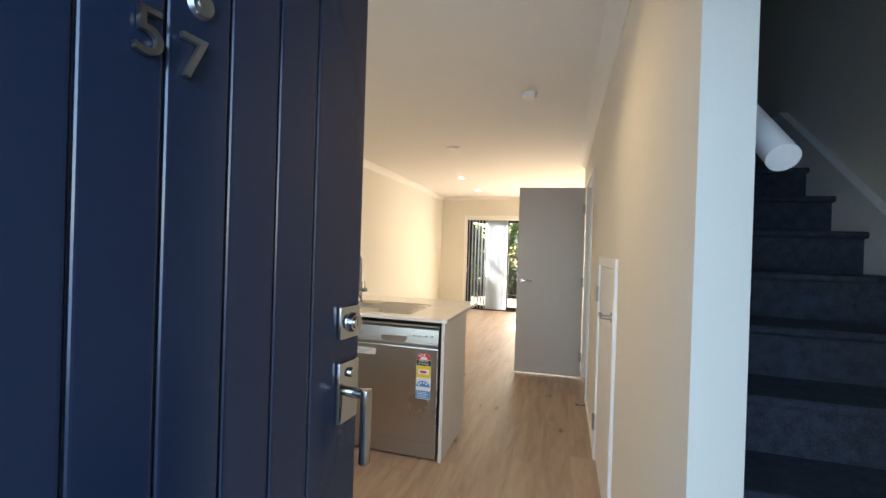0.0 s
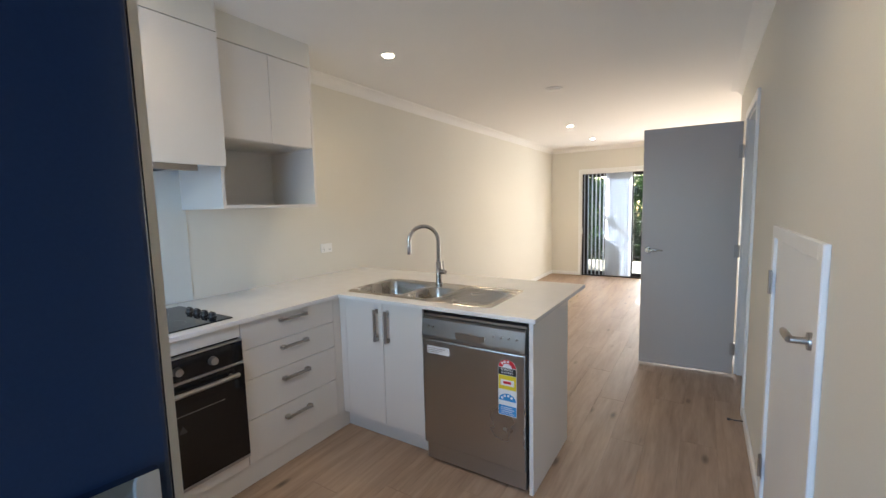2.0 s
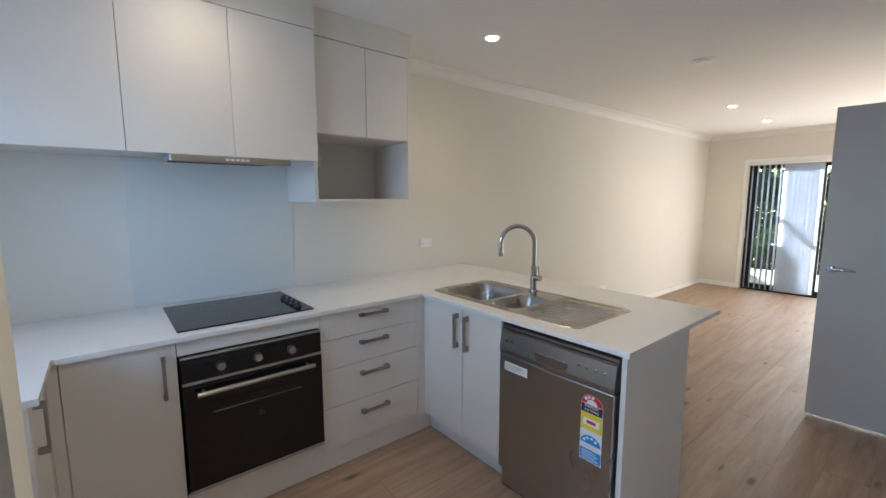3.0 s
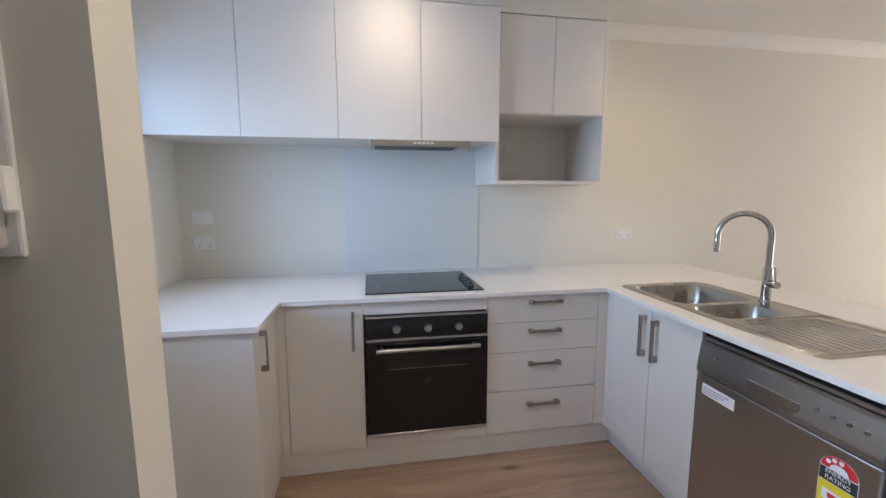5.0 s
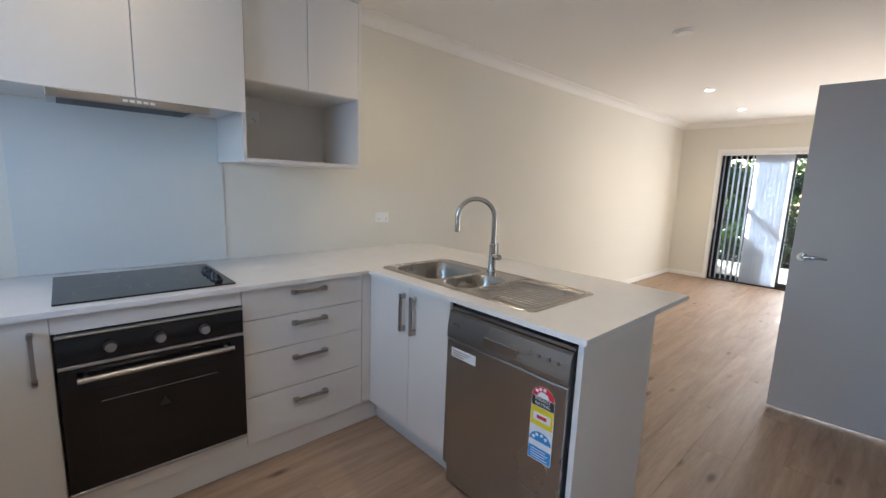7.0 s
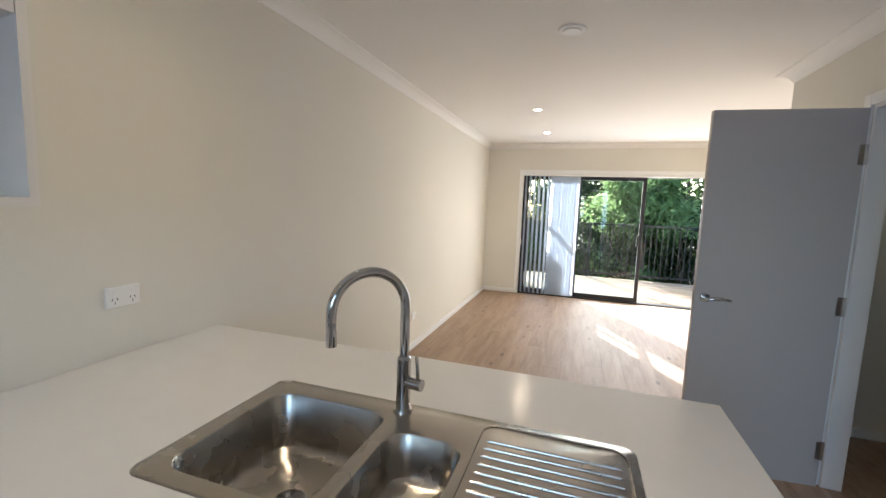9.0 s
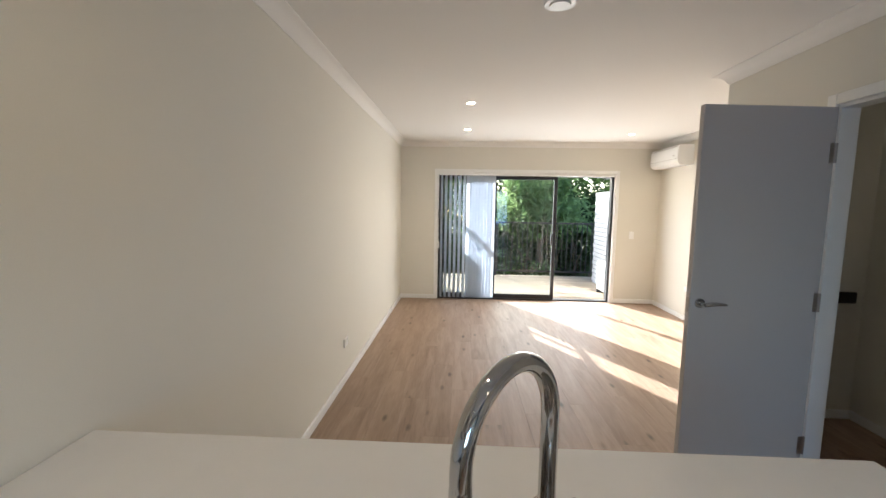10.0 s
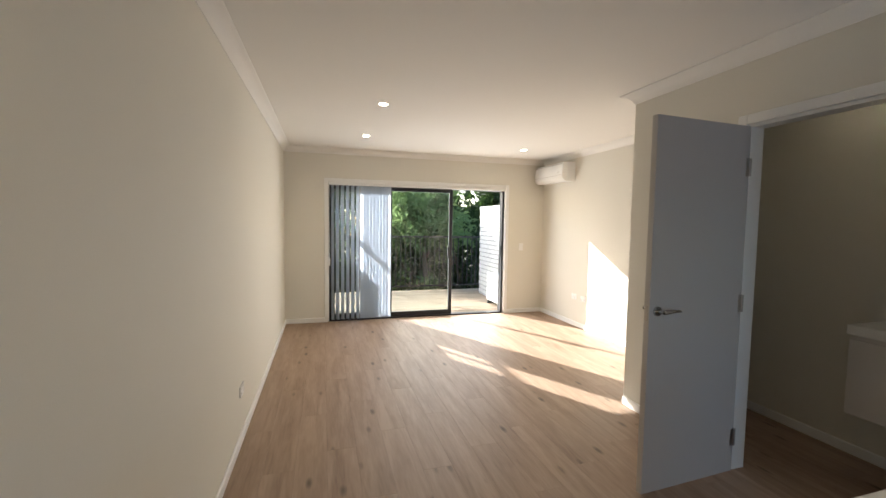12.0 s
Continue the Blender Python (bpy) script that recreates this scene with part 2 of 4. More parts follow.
def text_mesh(name, body, size, depth, mat, parent, m, label=""):
    cu = bpy.data.curves.new(name, "FONT")
    cu.body, cu.size, cu.extrude, cu.align_x, cu.align_y = body, size, depth, "CENTER", "CENTER"
    tmp = bpy.data.objects.new(name, cu)
    scene.collection.objects.link(tmp)
    me = bpy.data.meshes.new_from_object(tmp.evaluated_get(bpy.context.evaluated_depsgraph_get()))
    bpy.data.objects.remove(tmp)
    me.materials.clear()
    me.materials.append(mat)
    ob = new(name, me)
    ob.parent = parent
    ob.matrix_local = m
    return tagged(ob, label)


# ---- plan ----
XL, XH, XH2, XR = -1.85, 1.04, 1.135, 2.16     # left wall, hall wall (both faces), living right wall
YF, YK, YE, YB = -0.02, 0.19, 5.67, 9.04       # entry wall, kitchen front wall, hall wall end, far wall
ZC = 2.482
XS = 2.085                                    # stair right wall
BX1, BY0, BY1 = 1.97, 3.60, 5.47              # bathroom

# floor base, planks are added at the end of the file
floor = structure("floor", add_box(empty_bm(), XL - 0.1, XS + 0.1, -0.25, YB + 0.14, -0.12, -0.004), M_GAP, "warm oak-look vinyl plank floor with knots", "floor")
bm = empty_bm()
add_box(bm, XL - 0.1, XH + 0.05, -0.25, YE, ZC, ZC + 0.12)
add_box(bm, XH + 0.05, XR + 0.1, BY0, YE, ZC, ZC + 0.12)
add_box(bm, XL - 0.1, XR + 0.1, YE, YB + 0.14, ZC, ZC + 0.12)
structure("ceiling", bm, M_CEIL, "smooth white painted plasterboard ceiling", "ceiling")
structure("wall_left", add_box(empty_bm(), XL - 0.1, XL, YF - 0.2, YB, 0, ZC), M_WALL, "long off-white painted plaster wall", "wall")
# far wall with the sliding door's opening
SX0, SX1, SZ = -1.265, 1.485, 2.018
bm = empty_bm()
add_box(bm, XL - 0.1, SX0, YB, YB + 0.14, -0.1, ZC)
add_box(bm, SX1, XR + 0.1, YB, YB + 0.14, -0.1, ZC)
add_box(bm, SX0, SX1, YB, YB + 0.14, SZ, ZC)
structure("wall_far", bm, M_WALL, "off-white painted wall round the sliding door", "wall")
structure("wall_living_right", add_box(empty_bm(), XR, XR + 0.1, YE - 0.1, YB, 0, ZC), M_WALL, "off-white painted living room wall", "wall")
# hall wall: cupboard and bathroom openings
CY0, CY1, CZ = 2.115, 2.905, 1.268
DY0, DY1, DZ = 4.00, 4.745, 2.05
bm = empty_bm()
add_box(bm, XH, XH2, 0.95, CY0, 0, ZC)
add_box(bm, XH, XH2, CY0, CY1, CZ, ZC)
add_box(bm, XH, XH2, CY1, DY0, 0, ZC)
add_box(bm, XH, XH2, DY0, DY1, DZ, ZC)
add_box(bm, XH, XH2, DY1, YE, 0, ZC)
add_box(bm, XH2, XR, YE - 0.1, YE, 0, ZC)
structure("wall_hall", bm, M_WALL, "off-white hall wall with bathroom and under-stair openings", "wall")
structure("wall_stair_upper", add_box(empty_bm(), XH, XH2, -0.25, 5.0, ZC + 0.12, 4.9), M_WALL, "painted wall above the stair", "wall")
structure("wall_stair_right", add_box(empty_bm(), XS, XS + 0.07, -0.25, 5.565, 0, 4.9), M_WALL, "painted wall beside the stair", "wall")
structure("wall_stair_end", add_box(empty_bm(), XH2, XS, 4.9, 5.0, ZC + 0.12, 4.9), M_WALL, "painted wall at the stair head", "wall")
structure("ceiling_stair", add_box(empty_bm(), XH, XS + 0.1, -0.25, 5.0, 4.9, 5.0), M_CEIL, "white ceiling over the stair", "ceiling")
# bathroom shell
bm = add_box(empty_bm(), XH2, BX1 + 0.08, BY0 - 0.08, BY0, 0, ZC)
add_box(bm, BX1, BX1 + 0.08, BY0, BY1, 0, ZC)
add_box(bm, XH2, BX1 + 0.08, BY1, BY1 + 0.08, 0, ZC)
structure("wall_bath", bm, M_WALL, "painted bathroom wall", "wall")
# front walls with the entry opening and the kitchen window
EX0, EX1, EZ = 0.215, 1.12, 2.06
bm = empty_bm()
add_box(bm, 0.098, EX0, -0.2, YF, 0, ZC)
add_box(bm, EX0, EX1, -0.2, YF, EZ, ZC)
add_box(bm, EX1, XS, -0.2, YF, 0, ZC)
add_box(bm, XH, XS, -0.2, YF, ZC, 4.9)
structure("wall_entry", bm, M_WALL, "painted front wall round the entry door", "wall")
WX0, WX1, WZ0, WZ1 = -1.28, -0.16, 1.06, 2.0
bm = empty_bm()
add_box(bm, XL, WX0, 0.02, YK, 0, ZC)
add_box(bm, WX1, 0.098, 0.02, YK, 0, ZC)
add_box(bm, WX0, WX1, 0.02, YK, 0, WZ0)
add_box(bm, WX0, WX1, 0.02, YK, WZ1, ZC)
structure("wall_kitchen_front", bm, M_WALL, "painted kitchen front wall with a window", "wall")
structure("wall_nib", add_box(empty_bm(), 0.098, 0.20, YF, 0.945, 0, ZC), M_WALL, "short painted nib wall beside the entry door", "wall")

# skirting boards
SK, ST = 0.068, 0.014


def skirting_run(bm, x0, y0, x1, y1, nx, ny):
    lo_x, hi_x = sorted((x0, x1))
    lo_y, hi_y = sorted((y0, y1))
    if nx:
        lo_x, hi_x = sorted((x0, x0 + nx * ST))
    if ny:
        lo_y, hi_y = sorted((y0, y0 + ny * ST))
    add_box(bm, lo_x, hi_x, lo_y, hi_y, 0.0, SK, 0.004)


bm = empty_bm()
for run in ((XL, 3.13, XL, YB, 1, 0), (XL + ST, YB, SX0 - 0.05, YB, 0, -1), (SX1 + 0.05, YB, XR - ST, YB, 0, -1), (XR, YE, XR, YB, -1, 0),
            (XH2, YE, XR - ST, YE, 0, 1), (XH, DY1 + 0.06, XH, YE, -1, 0), (XH, CY1 + 0.06, XH, DY0 - 0.06, -1, 0), (XH, 0.95, XH, CY0 - 0.06, -1, 0),
            (BX1, BY0, BX1, BY1, -1, 0), (XH2, BY1, BX1 - ST, BY1, 0, -1), (0.2, YF, 0.2, 0.945, 1, 0)):
    skirting_run(bm, *run)
structure("baseboard", bm, M_TRIM, "white painted skirting boards", "baseboard")

# coved cornice
COVE = [(0, 0), (0, -0.075), (0.006, -0.075), (0.012, -0.060), (0.026, -0.038), (0.048, -0.020), (0.070, -0.012), (0.085, -0.006), (0.085, 0)]


def cornice_run(bm, axis, at, sign, a, b, mitre_a=0, mitre_b=0):
    """Cove along a wall face; a mitred end runs on (outer corner) or back (inner corner) by the cove's own depth."""
    old = set(bm.verts)
    add_prism(bm, [(at + sign * u, ZC + v) for u, v in COVE], axis, a, b)
    for v in bm.verts:
        if v not in old:
            depth = abs(v.co[1 - axis] - at)
            v.co[axis] += depth * (mitre_a if abs(v.co[axis] - a) < abs(v.co[axis] - b) else mitre_b)


bm = empty_bm()
cornice_run(bm, 1, XL, 1, 2.61, YB, 0, -1)
cornice_run(bm, 0, YB, -1, XL, XR, 1, -1)
cornice_run(bm, 1, XR, -1, YE, YB, 1, -1)
cornice_run(bm, 0, YE, 1, XH, XR, -1, -1)
cornice_run(bm, 1, XH, -1, 0.95, YE, 0, 1)
structure("trim_cornice", bm, M_CEIL, "white coved plaster cornice", "cornice", True)


def architrave(bm, axis, at, sign, a, b, z, w=0.055, t=0.016):
    """Flat trim round an opening a..b up to z, on the wall face at."""
    lo, hi = sorted((at, at + sign * t))
    for u0, u1, z0, z1 in ((a - w, a, 0, z + w), (b, b + w, 0, z + w), (a, b, z, z + w)):
        if axis == 0:
            add_box(bm, u0, u1, lo, hi, z0, z1, 0.003)
        else:
            add_box(bm, lo, hi, u0, u1, z0, z1, 0.003)


bm = empty_bm()
architrave(bm, 1, XH, -1, DY0, DY1, DZ)
architrave(bm, 1, XH, -1, CY0, CY1, CZ, 0.05)
architrave(bm, 0, YB, -1, SX0, SX1, SZ, 0.05)
for y0, y1 in ((DY0, DY0 + 0.018), (DY1 - 0.018, DY1)):
    add_box(bm, XH + 0.001, XH2, y0, y1, 0, DZ)
add_box(bm, XH + 0.001, XH2, DY0 + 0.018, DY1 - 0.018, DZ - 0.018, DZ)
add_box(bm, SX0, SX1, YB + 0.001, YB + 0.03, SZ - 0.012, SZ)
add_box(bm, SX0, SX0 + 0.012, YB + 0.001, YB + 0.03, 0.01, SZ - 0.012)
add_box(bm, SX1 - 0.012, SX1, YB + 0.001, YB + 0.03, 0.01, SZ - 0.012)
# entry jamb
add_box(bm, EX1 - 0.03, EX1, -0.21, YF + 0.002, 0, EZ)
add_box(bm, EX0, EX0 + 0.012, -0.21, YF - 0.06, 0, EZ)
structure("trim", bm, M_TRIM, "white painted door and window architraves", "trim")

# ---- sliding door ----
door_1 = tagged(new("door_1"), "black aluminium sliding glass door, partly open", "sliding door", kind="structure")


def panel(name, parent, x0, x1, y, z0, z1, stile):
    p = new(name)
    p.parent = parent
    bm = empty_bm()
    for a, b, c, d in ((x0, x0 + stile, z0, z1), (x1 - stile, x1, z0, z1), (x0 + stile, x1 - stile, z0, z0 + 0.07), (x0 + stile, x1 - stile, z1 - 0.05, z1)):
        add_box(bm, a, b, y - 0.017, y + 0.017, c, d, 0.003)
    part("frame", p, bm, M_ALU)
    g = part("pane", p, add_box(empty_bm(), x0 + stile - 0.004, x1 - stile + 0.004, y - 0.003, y + 0.003, z0 + 0.066, z1 - 0.046), M_GLASS)
    g.visible_shadow = False
    return p


bm = empty_bm()
for a in ((SX0 + 0.012, SX0 + 0.045, 0.0, SZ - 0.012), (SX1 - 0.045, SX1 - 0.012, 0.0, SZ - 0.012), (SX0 + 0.045, SX1 - 0.045, SZ - 0.05, SZ - 0.012), (SX0 + 0.045, SX1 - 0.045, -0.004, 0.022)):
    add_box(bm, a[0], a[1], YB + 0.031, YB + 0.135, a[2], a[3], 0.003)
part("frame", door_1, bm, M_ALU)
panel("sash", door_1, SX0 + 0.045, -0.345, YB + 0.118, 0.022, SZ - 0.05, 0.05)
panel("sash", door_1, -0.39, 0.615, YB + 0.075, 0.022, SZ - 0.05, 0.055)
bm = empty_bm()
add_box(bm, 0.565, 0.605, YB + 0.035, YB + 0.058, 0.88, 1.10, 0.006, 2)
add_box(bm, 0.530, 0.560, YB + 0.020, YB + 0.058, 0.90, 1.08, 0.008, 2)
part("handle", door_1, bm, M_BLACK)
block("lock_strike", SX1 - 0.056, SX1 - 0.046, YB + 0.05, YB + 0.08, 0.93, 1.10, M_ALU, 0.002, door_1)

# vertical blinds, drawn to one side
blind = thing("vertical_blind", "pale blue-grey fabric vertical blinds drawn to one side", "blind")
block("headrail", SX0 + 0.015, SX1 - 0.015, YB - 0.012, YB + 0.028, SZ - 0.045, SZ - 0.013, M_PLASTIC, 0.004, blind)
xs, x = [], SX0 + 0.06
for k in range(15):
    xs.append(x)
    x += 0.072 if k < 6 else 0.047
for k, x in enumerate(xs):
    turn = radians(118 if k < 6 else 24 + 3 * math.sin(k * 2.1))
    bm = empty_bm()
    cols = 6
    prev = None
    for c in range(cols + 1):
        u = (c / cols - 0.5) * 0.089
        bow = 0.004 * (1 - (2 * c / cols - 1) ** 2)
        px, py = u * math.cos(turn) - bow * math.sin(turn), u * math.sin(turn) + bow * math.cos(turn)
        pair = (bm.verts.new((px, py, 0.03)), bm.verts.new((px, py, SZ - 0.05)))
        if prev:
            bm.faces.new((prev[0], pair[0], pair[1], prev[1]))
        prev = pair
    bmesh.ops.solidify(bm, geom=bm.faces[:], thickness=0.0008)
    s = part("slat", blind, bm, M_BLIND)
    s.location = (x, YB + 0.008, 0)
bm = empty_bm()
add_tube(bm, [(SX0 + 0.02, YB - 0.01, SZ - 0.05), (SX0 + 0.018, YB - 0.012, 1.4), (SX0 + 0.02, YB - 0.01, 0.9)], 0.0025, 6)
add_box(bm, SX0 + 0.008, SX0 + 0.032, YB - 0.02, YB - 0.004, 0.82, 0.93, 0.004)
part("cord", blind, bm, M_PLASTIC)

# ---- kitchen window, behind the return bench ----
window_1 = tagged(new("window_1"), "black aluminium kitchen window over the bench", "window", kind="structure")
bm = empty_bm()
for a in ((WX0, WX0 + 0.04, WZ0, WZ1), (WX1 - 0.04, WX1, WZ0, WZ1), (WX0 + 0.04, WX1 - 0.04, WZ0, WZ0 + 0.04), (WX0 + 0.04, WX1 - 0.04, WZ1 - 0.04, WZ1), (-0.74, -0.70, WZ0 + 0.04, WZ1 - 0.04)):
    add_box(bm, a[0], a[1], 0.03, 0.08, a[2], a[3], 0.003)
part("frame", window_1, bm, M_ALU)
part("pane", window_1, add_box(empty_bm(), WX0 + 0.03, WX1 - 0.03, 0.052, 0.057, WZ0 + 0.03, WZ1 - 0.03), M_GLASS).visible_shadow = False


# ---- entry door, standing open ----
def lever(bm, x, y, z, out, along, length=0.115, r=0.026):
    """A round rose with a gently curved lever. out, along: unit vectors."""
    o, out, along = Vector((x, y, z)), Vector(out), Vector(along)
    add_cyl(bm, o, o + out * 0.010, r, r * 0.94, 28)
    add_cyl(bm, o, o + out * 0.048, 0.010, 0.010, 16)
    pts = [o + out * (0.048 + 0.006 * math.sin(k / 8 * math.pi)) + along * (length * k / 8) + Vector((0, 0, 0.006 * math.sin(k / 8 * 3.1))) for k in range(9)]
    add_tube(bm, pts, [0.011, 0.0115, 0.0115, 0.011, 0.0105, 0.0095, 0.0085, 0.0075, 0.005], 12)
    return bm


HINGE, EDGE = Vector((0.262, -0.015, 0)), Vector((0.3774, 0.8614, 0))
W = (EDGE - HINGE).length
entry = thing("entry_door", "open dark navy entry door with vertical grooves and numerals", "door")
ang = math.atan2(EDGE.y - HINGE.y, EDGE.x - HINGE.x)
entry.matrix_world = Matrix.Translation(HINGE) @ Matrix.Rotation(ang, 4, "Z")
# local x runs from hinge to free edge, the street side faces -y
T = 0.040
block("core", 0, W, 0.006, T, 0.012, 2.035, M_NAVY, 0.002, entry)
gx = [W, W - 0.150]
while gx[-1] > 0.10:
    gx.append(gx[-1] - 0.0915)
gx[-1] = 0.0
for a, b in zip(gx[1:], gx):
    part("board", entry, add_box(empty_bm(), a + (0.0015 if a else 0), b - (0.0015 if b < W else 0), 0.0, 0.0075, 0.012, 2.035, 0.0055, 3), M_NAVY)
text_mesh("numeral", "5", 0.080, 0.004, M_STEEL, entry, pose(W - 0.448, -0.006, 1.585, 90, 0, 0), "brushed steel numeral 5")
text_mesh("numeral", "7", 0.080, 0.004, M_STEEL, entry, pose(W - 0.394, -0.006, 1.577, 90, 0, 0), "brushed steel numeral 7")
bm = empty_bm()
add_cyl(bm, (W - 0.382, 0.0, 1.655), (W - 0.382, -0.008, 1.655), 0.018, 0.015, 24)
add_cyl(bm, (W - 0.382, -0.007, 1.655), (W - 0.382, -0.010, 1.655), 0.008, 0.008, 16)
part("peephole", entry, bm, M_STEEL, True)
bm = empty_bm()
add_box(bm, W - 0.078, W - 0.012, -0.012, 0.0, 1.155, 1.221, 0.004, 2)
add_cyl(bm, (W - 0.045, -0.012, 1.188), (W - 0.045, -0.026, 1.188), 0.021, 0.018, 28)
add_cyl(bm, (W - 0.045, -0.026, 1.188), (W - 0.045, -0.029, 1.188), 0.012, 0.012, 20)
add_box(bm, W - 0.0465, W - 0.0435, -0.0305, -0.0285, 1.181, 1.195)
part("deadbolt", entry, bm, M_CHROME, True, "chrome square deadbolt with keyhole")
bm = empty_bm()
add_box(bm, W - 0.078, W - 0.012, -0.012, 0.0, 0.985, 1.108, 0.004, 2)
add_cyl(bm, (W - 0.045, -0.010, 1.045), (W - 0.045, -0.050, 1.045), 0.011, 0.011, 16)
add_box(bm, W - 0.056, W - 0.034, -0.062, -0.046, 0.905, 1.056, 0.004, 2)
add_cyl(bm, (W - 0.045, -0.012, 1.085), (W - 0.045, -0.022, 1.085), 0.010, 0.009, 20)
part("handle", entry, bm, M_CHROME, True, "chrome plate with lever")
lever_bm = lever(empty_bm(), W - 0.060, T, 1.03, (0, 1, 0), (-1, 0, 0), 0.10)
part("inner_handle", entry, lever_bm, M_CHROME, True)
bm = empty_bm()
for z in (1.05,):
    add_cyl(bm, (-0.006, T - 0.004, z - 0.05), (-0.006, T - 0.004, z + 0.05), 0.006, 0.006, 12)
part("hinge", entry, bm, M_STEEL)
block("edge_plate", W, W + 0.0015, 0.010, 0.034, 0.96, 1.20, M_STEEL, 0.0004, entry)

# meter cupboard on the nib wall
mb = thing("switchboard_box", "grey-white switchboard box with hinged cover on the nib wall", "switchboard")
block("back_plate", 0.2, 0.208, 0.46, 0.850, 1.312, 1.80, M_PLASTIC, 0.005, mb, seg=2)
block("cover", 0.208, 0.234, 0.48, 0.836, 1.325, 1.785, M_DOORGREY, 0.006, mb, seg=2)
for z in (1.37, 1.70):
    block("hinge", 0.209, 0.231, 0.8365, 0.8525, z, z + 0.055, M_PLASTIC, 0.003, mb)

# ---- stair ----
RISE, GO, Y1 = 0.184, 0.236, 0.615
stair = tagged(new("stair"), "charcoal carpeted stair with rounded nosings", "stair", kind="structure")
for k in range(1, 14):
    y0, z = Y1 + (k - 1) * GO, k * RISE
    prof = [(y0 + 0.02, z - RISE), (y0 + 0.02, z - 0.032)]
    prof += [(y0 + 0.004 - 0.016 * math.sin(a), z - 0.016 - 0.016 * math.cos(a)) for a in [math.pi * i / 6 for i in range(7)]]
    prof += [(y0 + GO + 0.03, z), (y0 + GO + 0.03, z - 0.05), (y0 + 0.05, z - RISE)]
    bm = empty_bm()
    bmx0 = XH2 + 0.002
    add_prism(bm, prof, 0, bmx0 if y0 > 0.9 else 1.13, XS - 0.032)
    bmesh.ops.triangulate(bm, faces=[f for f in bm.faces if len(f.verts) > 4])
    part("step", stair, bm, M_CARPET)
slope = RISE / GO
bm = empty_bm()
ya, yb, ye = Y1 - 0.12, 3.05, 4.3
zb = 0.255 + (yb - ya - 0.05) * slope
add_prism(bm, [(ya, 0.0), (ya, 0.14), (ya + 0.05, 0.255), (yb, zb), (ye, zb), (ye, zb - 0.3), (yb, zb - 0.4)], 0, XS - 0.03, XS)
bmesh.ops.triangulate(bm, faces=[f for f in bm.faces if len(f.verts) > 4])
part("stringer", stair, bm, M_TRIM)
bm = empty_bm()
add_prism(bm, [(ya + 0.05, 0.256), (ya + 0.05, 0.281), (yb, zb + 0.026), (ye, zb + 0.026), (ye, zb + 0.001), (yb, zb + 0.001)], 0, XS - 0.045, XS)
bmesh.ops.triangulate(bm, faces=[f for f in bm.faces if len(f.verts) > 4])
part("stringer_cap", stair, bm, M_TRIM)
rail = thing("handrail", "round white handrail on the stair wall", "handrail")
bm = empty_bm()
r0 = Vector((1.23, 1.07, 1.555))
rd = Vector((0, GO, RISE)).normalized()
add_cyl(bm, r0, r0 + rd * 3.6, 0.031, 0.031, 28)
part("rail", rail, bm, M_TRIM, True)
for d in (0.25, 1.3, 2.4):
    p = r0 + rd * d
    add_tube(bm := empty_bm(), [p + Vector((0, 0, -0.03)), p + Vector((0, 0, -0.07)), p + Vector((-0.03, 0, -0.095)), p + Vector((-0.085, 0, -0.095))], 0.007, 10)
    part("bracket", rail, bm, M_PLASTIC, True)

# ---- inner doors ----
bath_door = thing("bathroom_door", "plain pale grey-white flush door standing open", "door")
bath_door.matrix_world = Matrix.Translation((1.012, 4.722, 0)) @ Matrix.Rotation(radians(180 + 4), 4, "Z")
DW = 0.695
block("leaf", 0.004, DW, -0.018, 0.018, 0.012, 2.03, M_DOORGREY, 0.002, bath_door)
lever_a = lever(empty_bm(), DW - 0.052, 0.018, 1.012, (0, 1, 0), (-1, 0, 0))
part("handle", bath_door, lever_a, M_CHROME, True, "chrome lever on a round rose")
lever_b = lever(empty_bm(), DW - 0.052, -0.018, 1.012, (0, -1, 0), (-1, 0, 0))
part("handle", bath_door, lever_b, M_CHROME, True)
block("latch", DW, DW + 0.003, -0.011, 0.011, 0.96, 1.04, M_NICKEL, 0.001, bath_door)
for z in (0.22, 1.02, 1.80):
    bm = add_cyl(empty_bm(), (0.0, 0.020, z - 0.05), (0.0, 0.020, z + 0.05), 0.007, 0.007, 12)
    add_box(bm, 0.0, 0.030, 0.0165, 0.0200, z - 0.05, z + 0.05)
    part("hinge", bath_door, bm, M_NICKEL)

cup = thing("cupboard_door", "low white under-stair cupboard door with lever", "cupboard door")
block("leaf", XH - 0.004, XH + 0.032, CY0 + 0.004, CY1 - 0.004, 0.012, CZ - 0.004, M_TRIM, 0.002, cup)
lev = lever(empty_bm(), XH - 0.004, CY0 + 0.068, 1.035, (-1, 0, 0), (0, 1, 0), 0.11)
part("handle", cup, lev, M_NICKEL, True, "satin nickel lever")
for z in (0.25, 1.08):
    bm = add_cyl(empty_bm(), (XH - 0.022, CY1 + 0.001, z - 0.05), (XH - 0.022, CY1 + 0.001, z + 0.05), 0.007, 0.007, 12)
    add_box(bm, XH - 0.0195, XH - 0.0165, CY1 - 0.03, CY1 + 0.03, z - 0.045, z + 0.045)
    part("hinge", cup, bm, M_NICKEL)
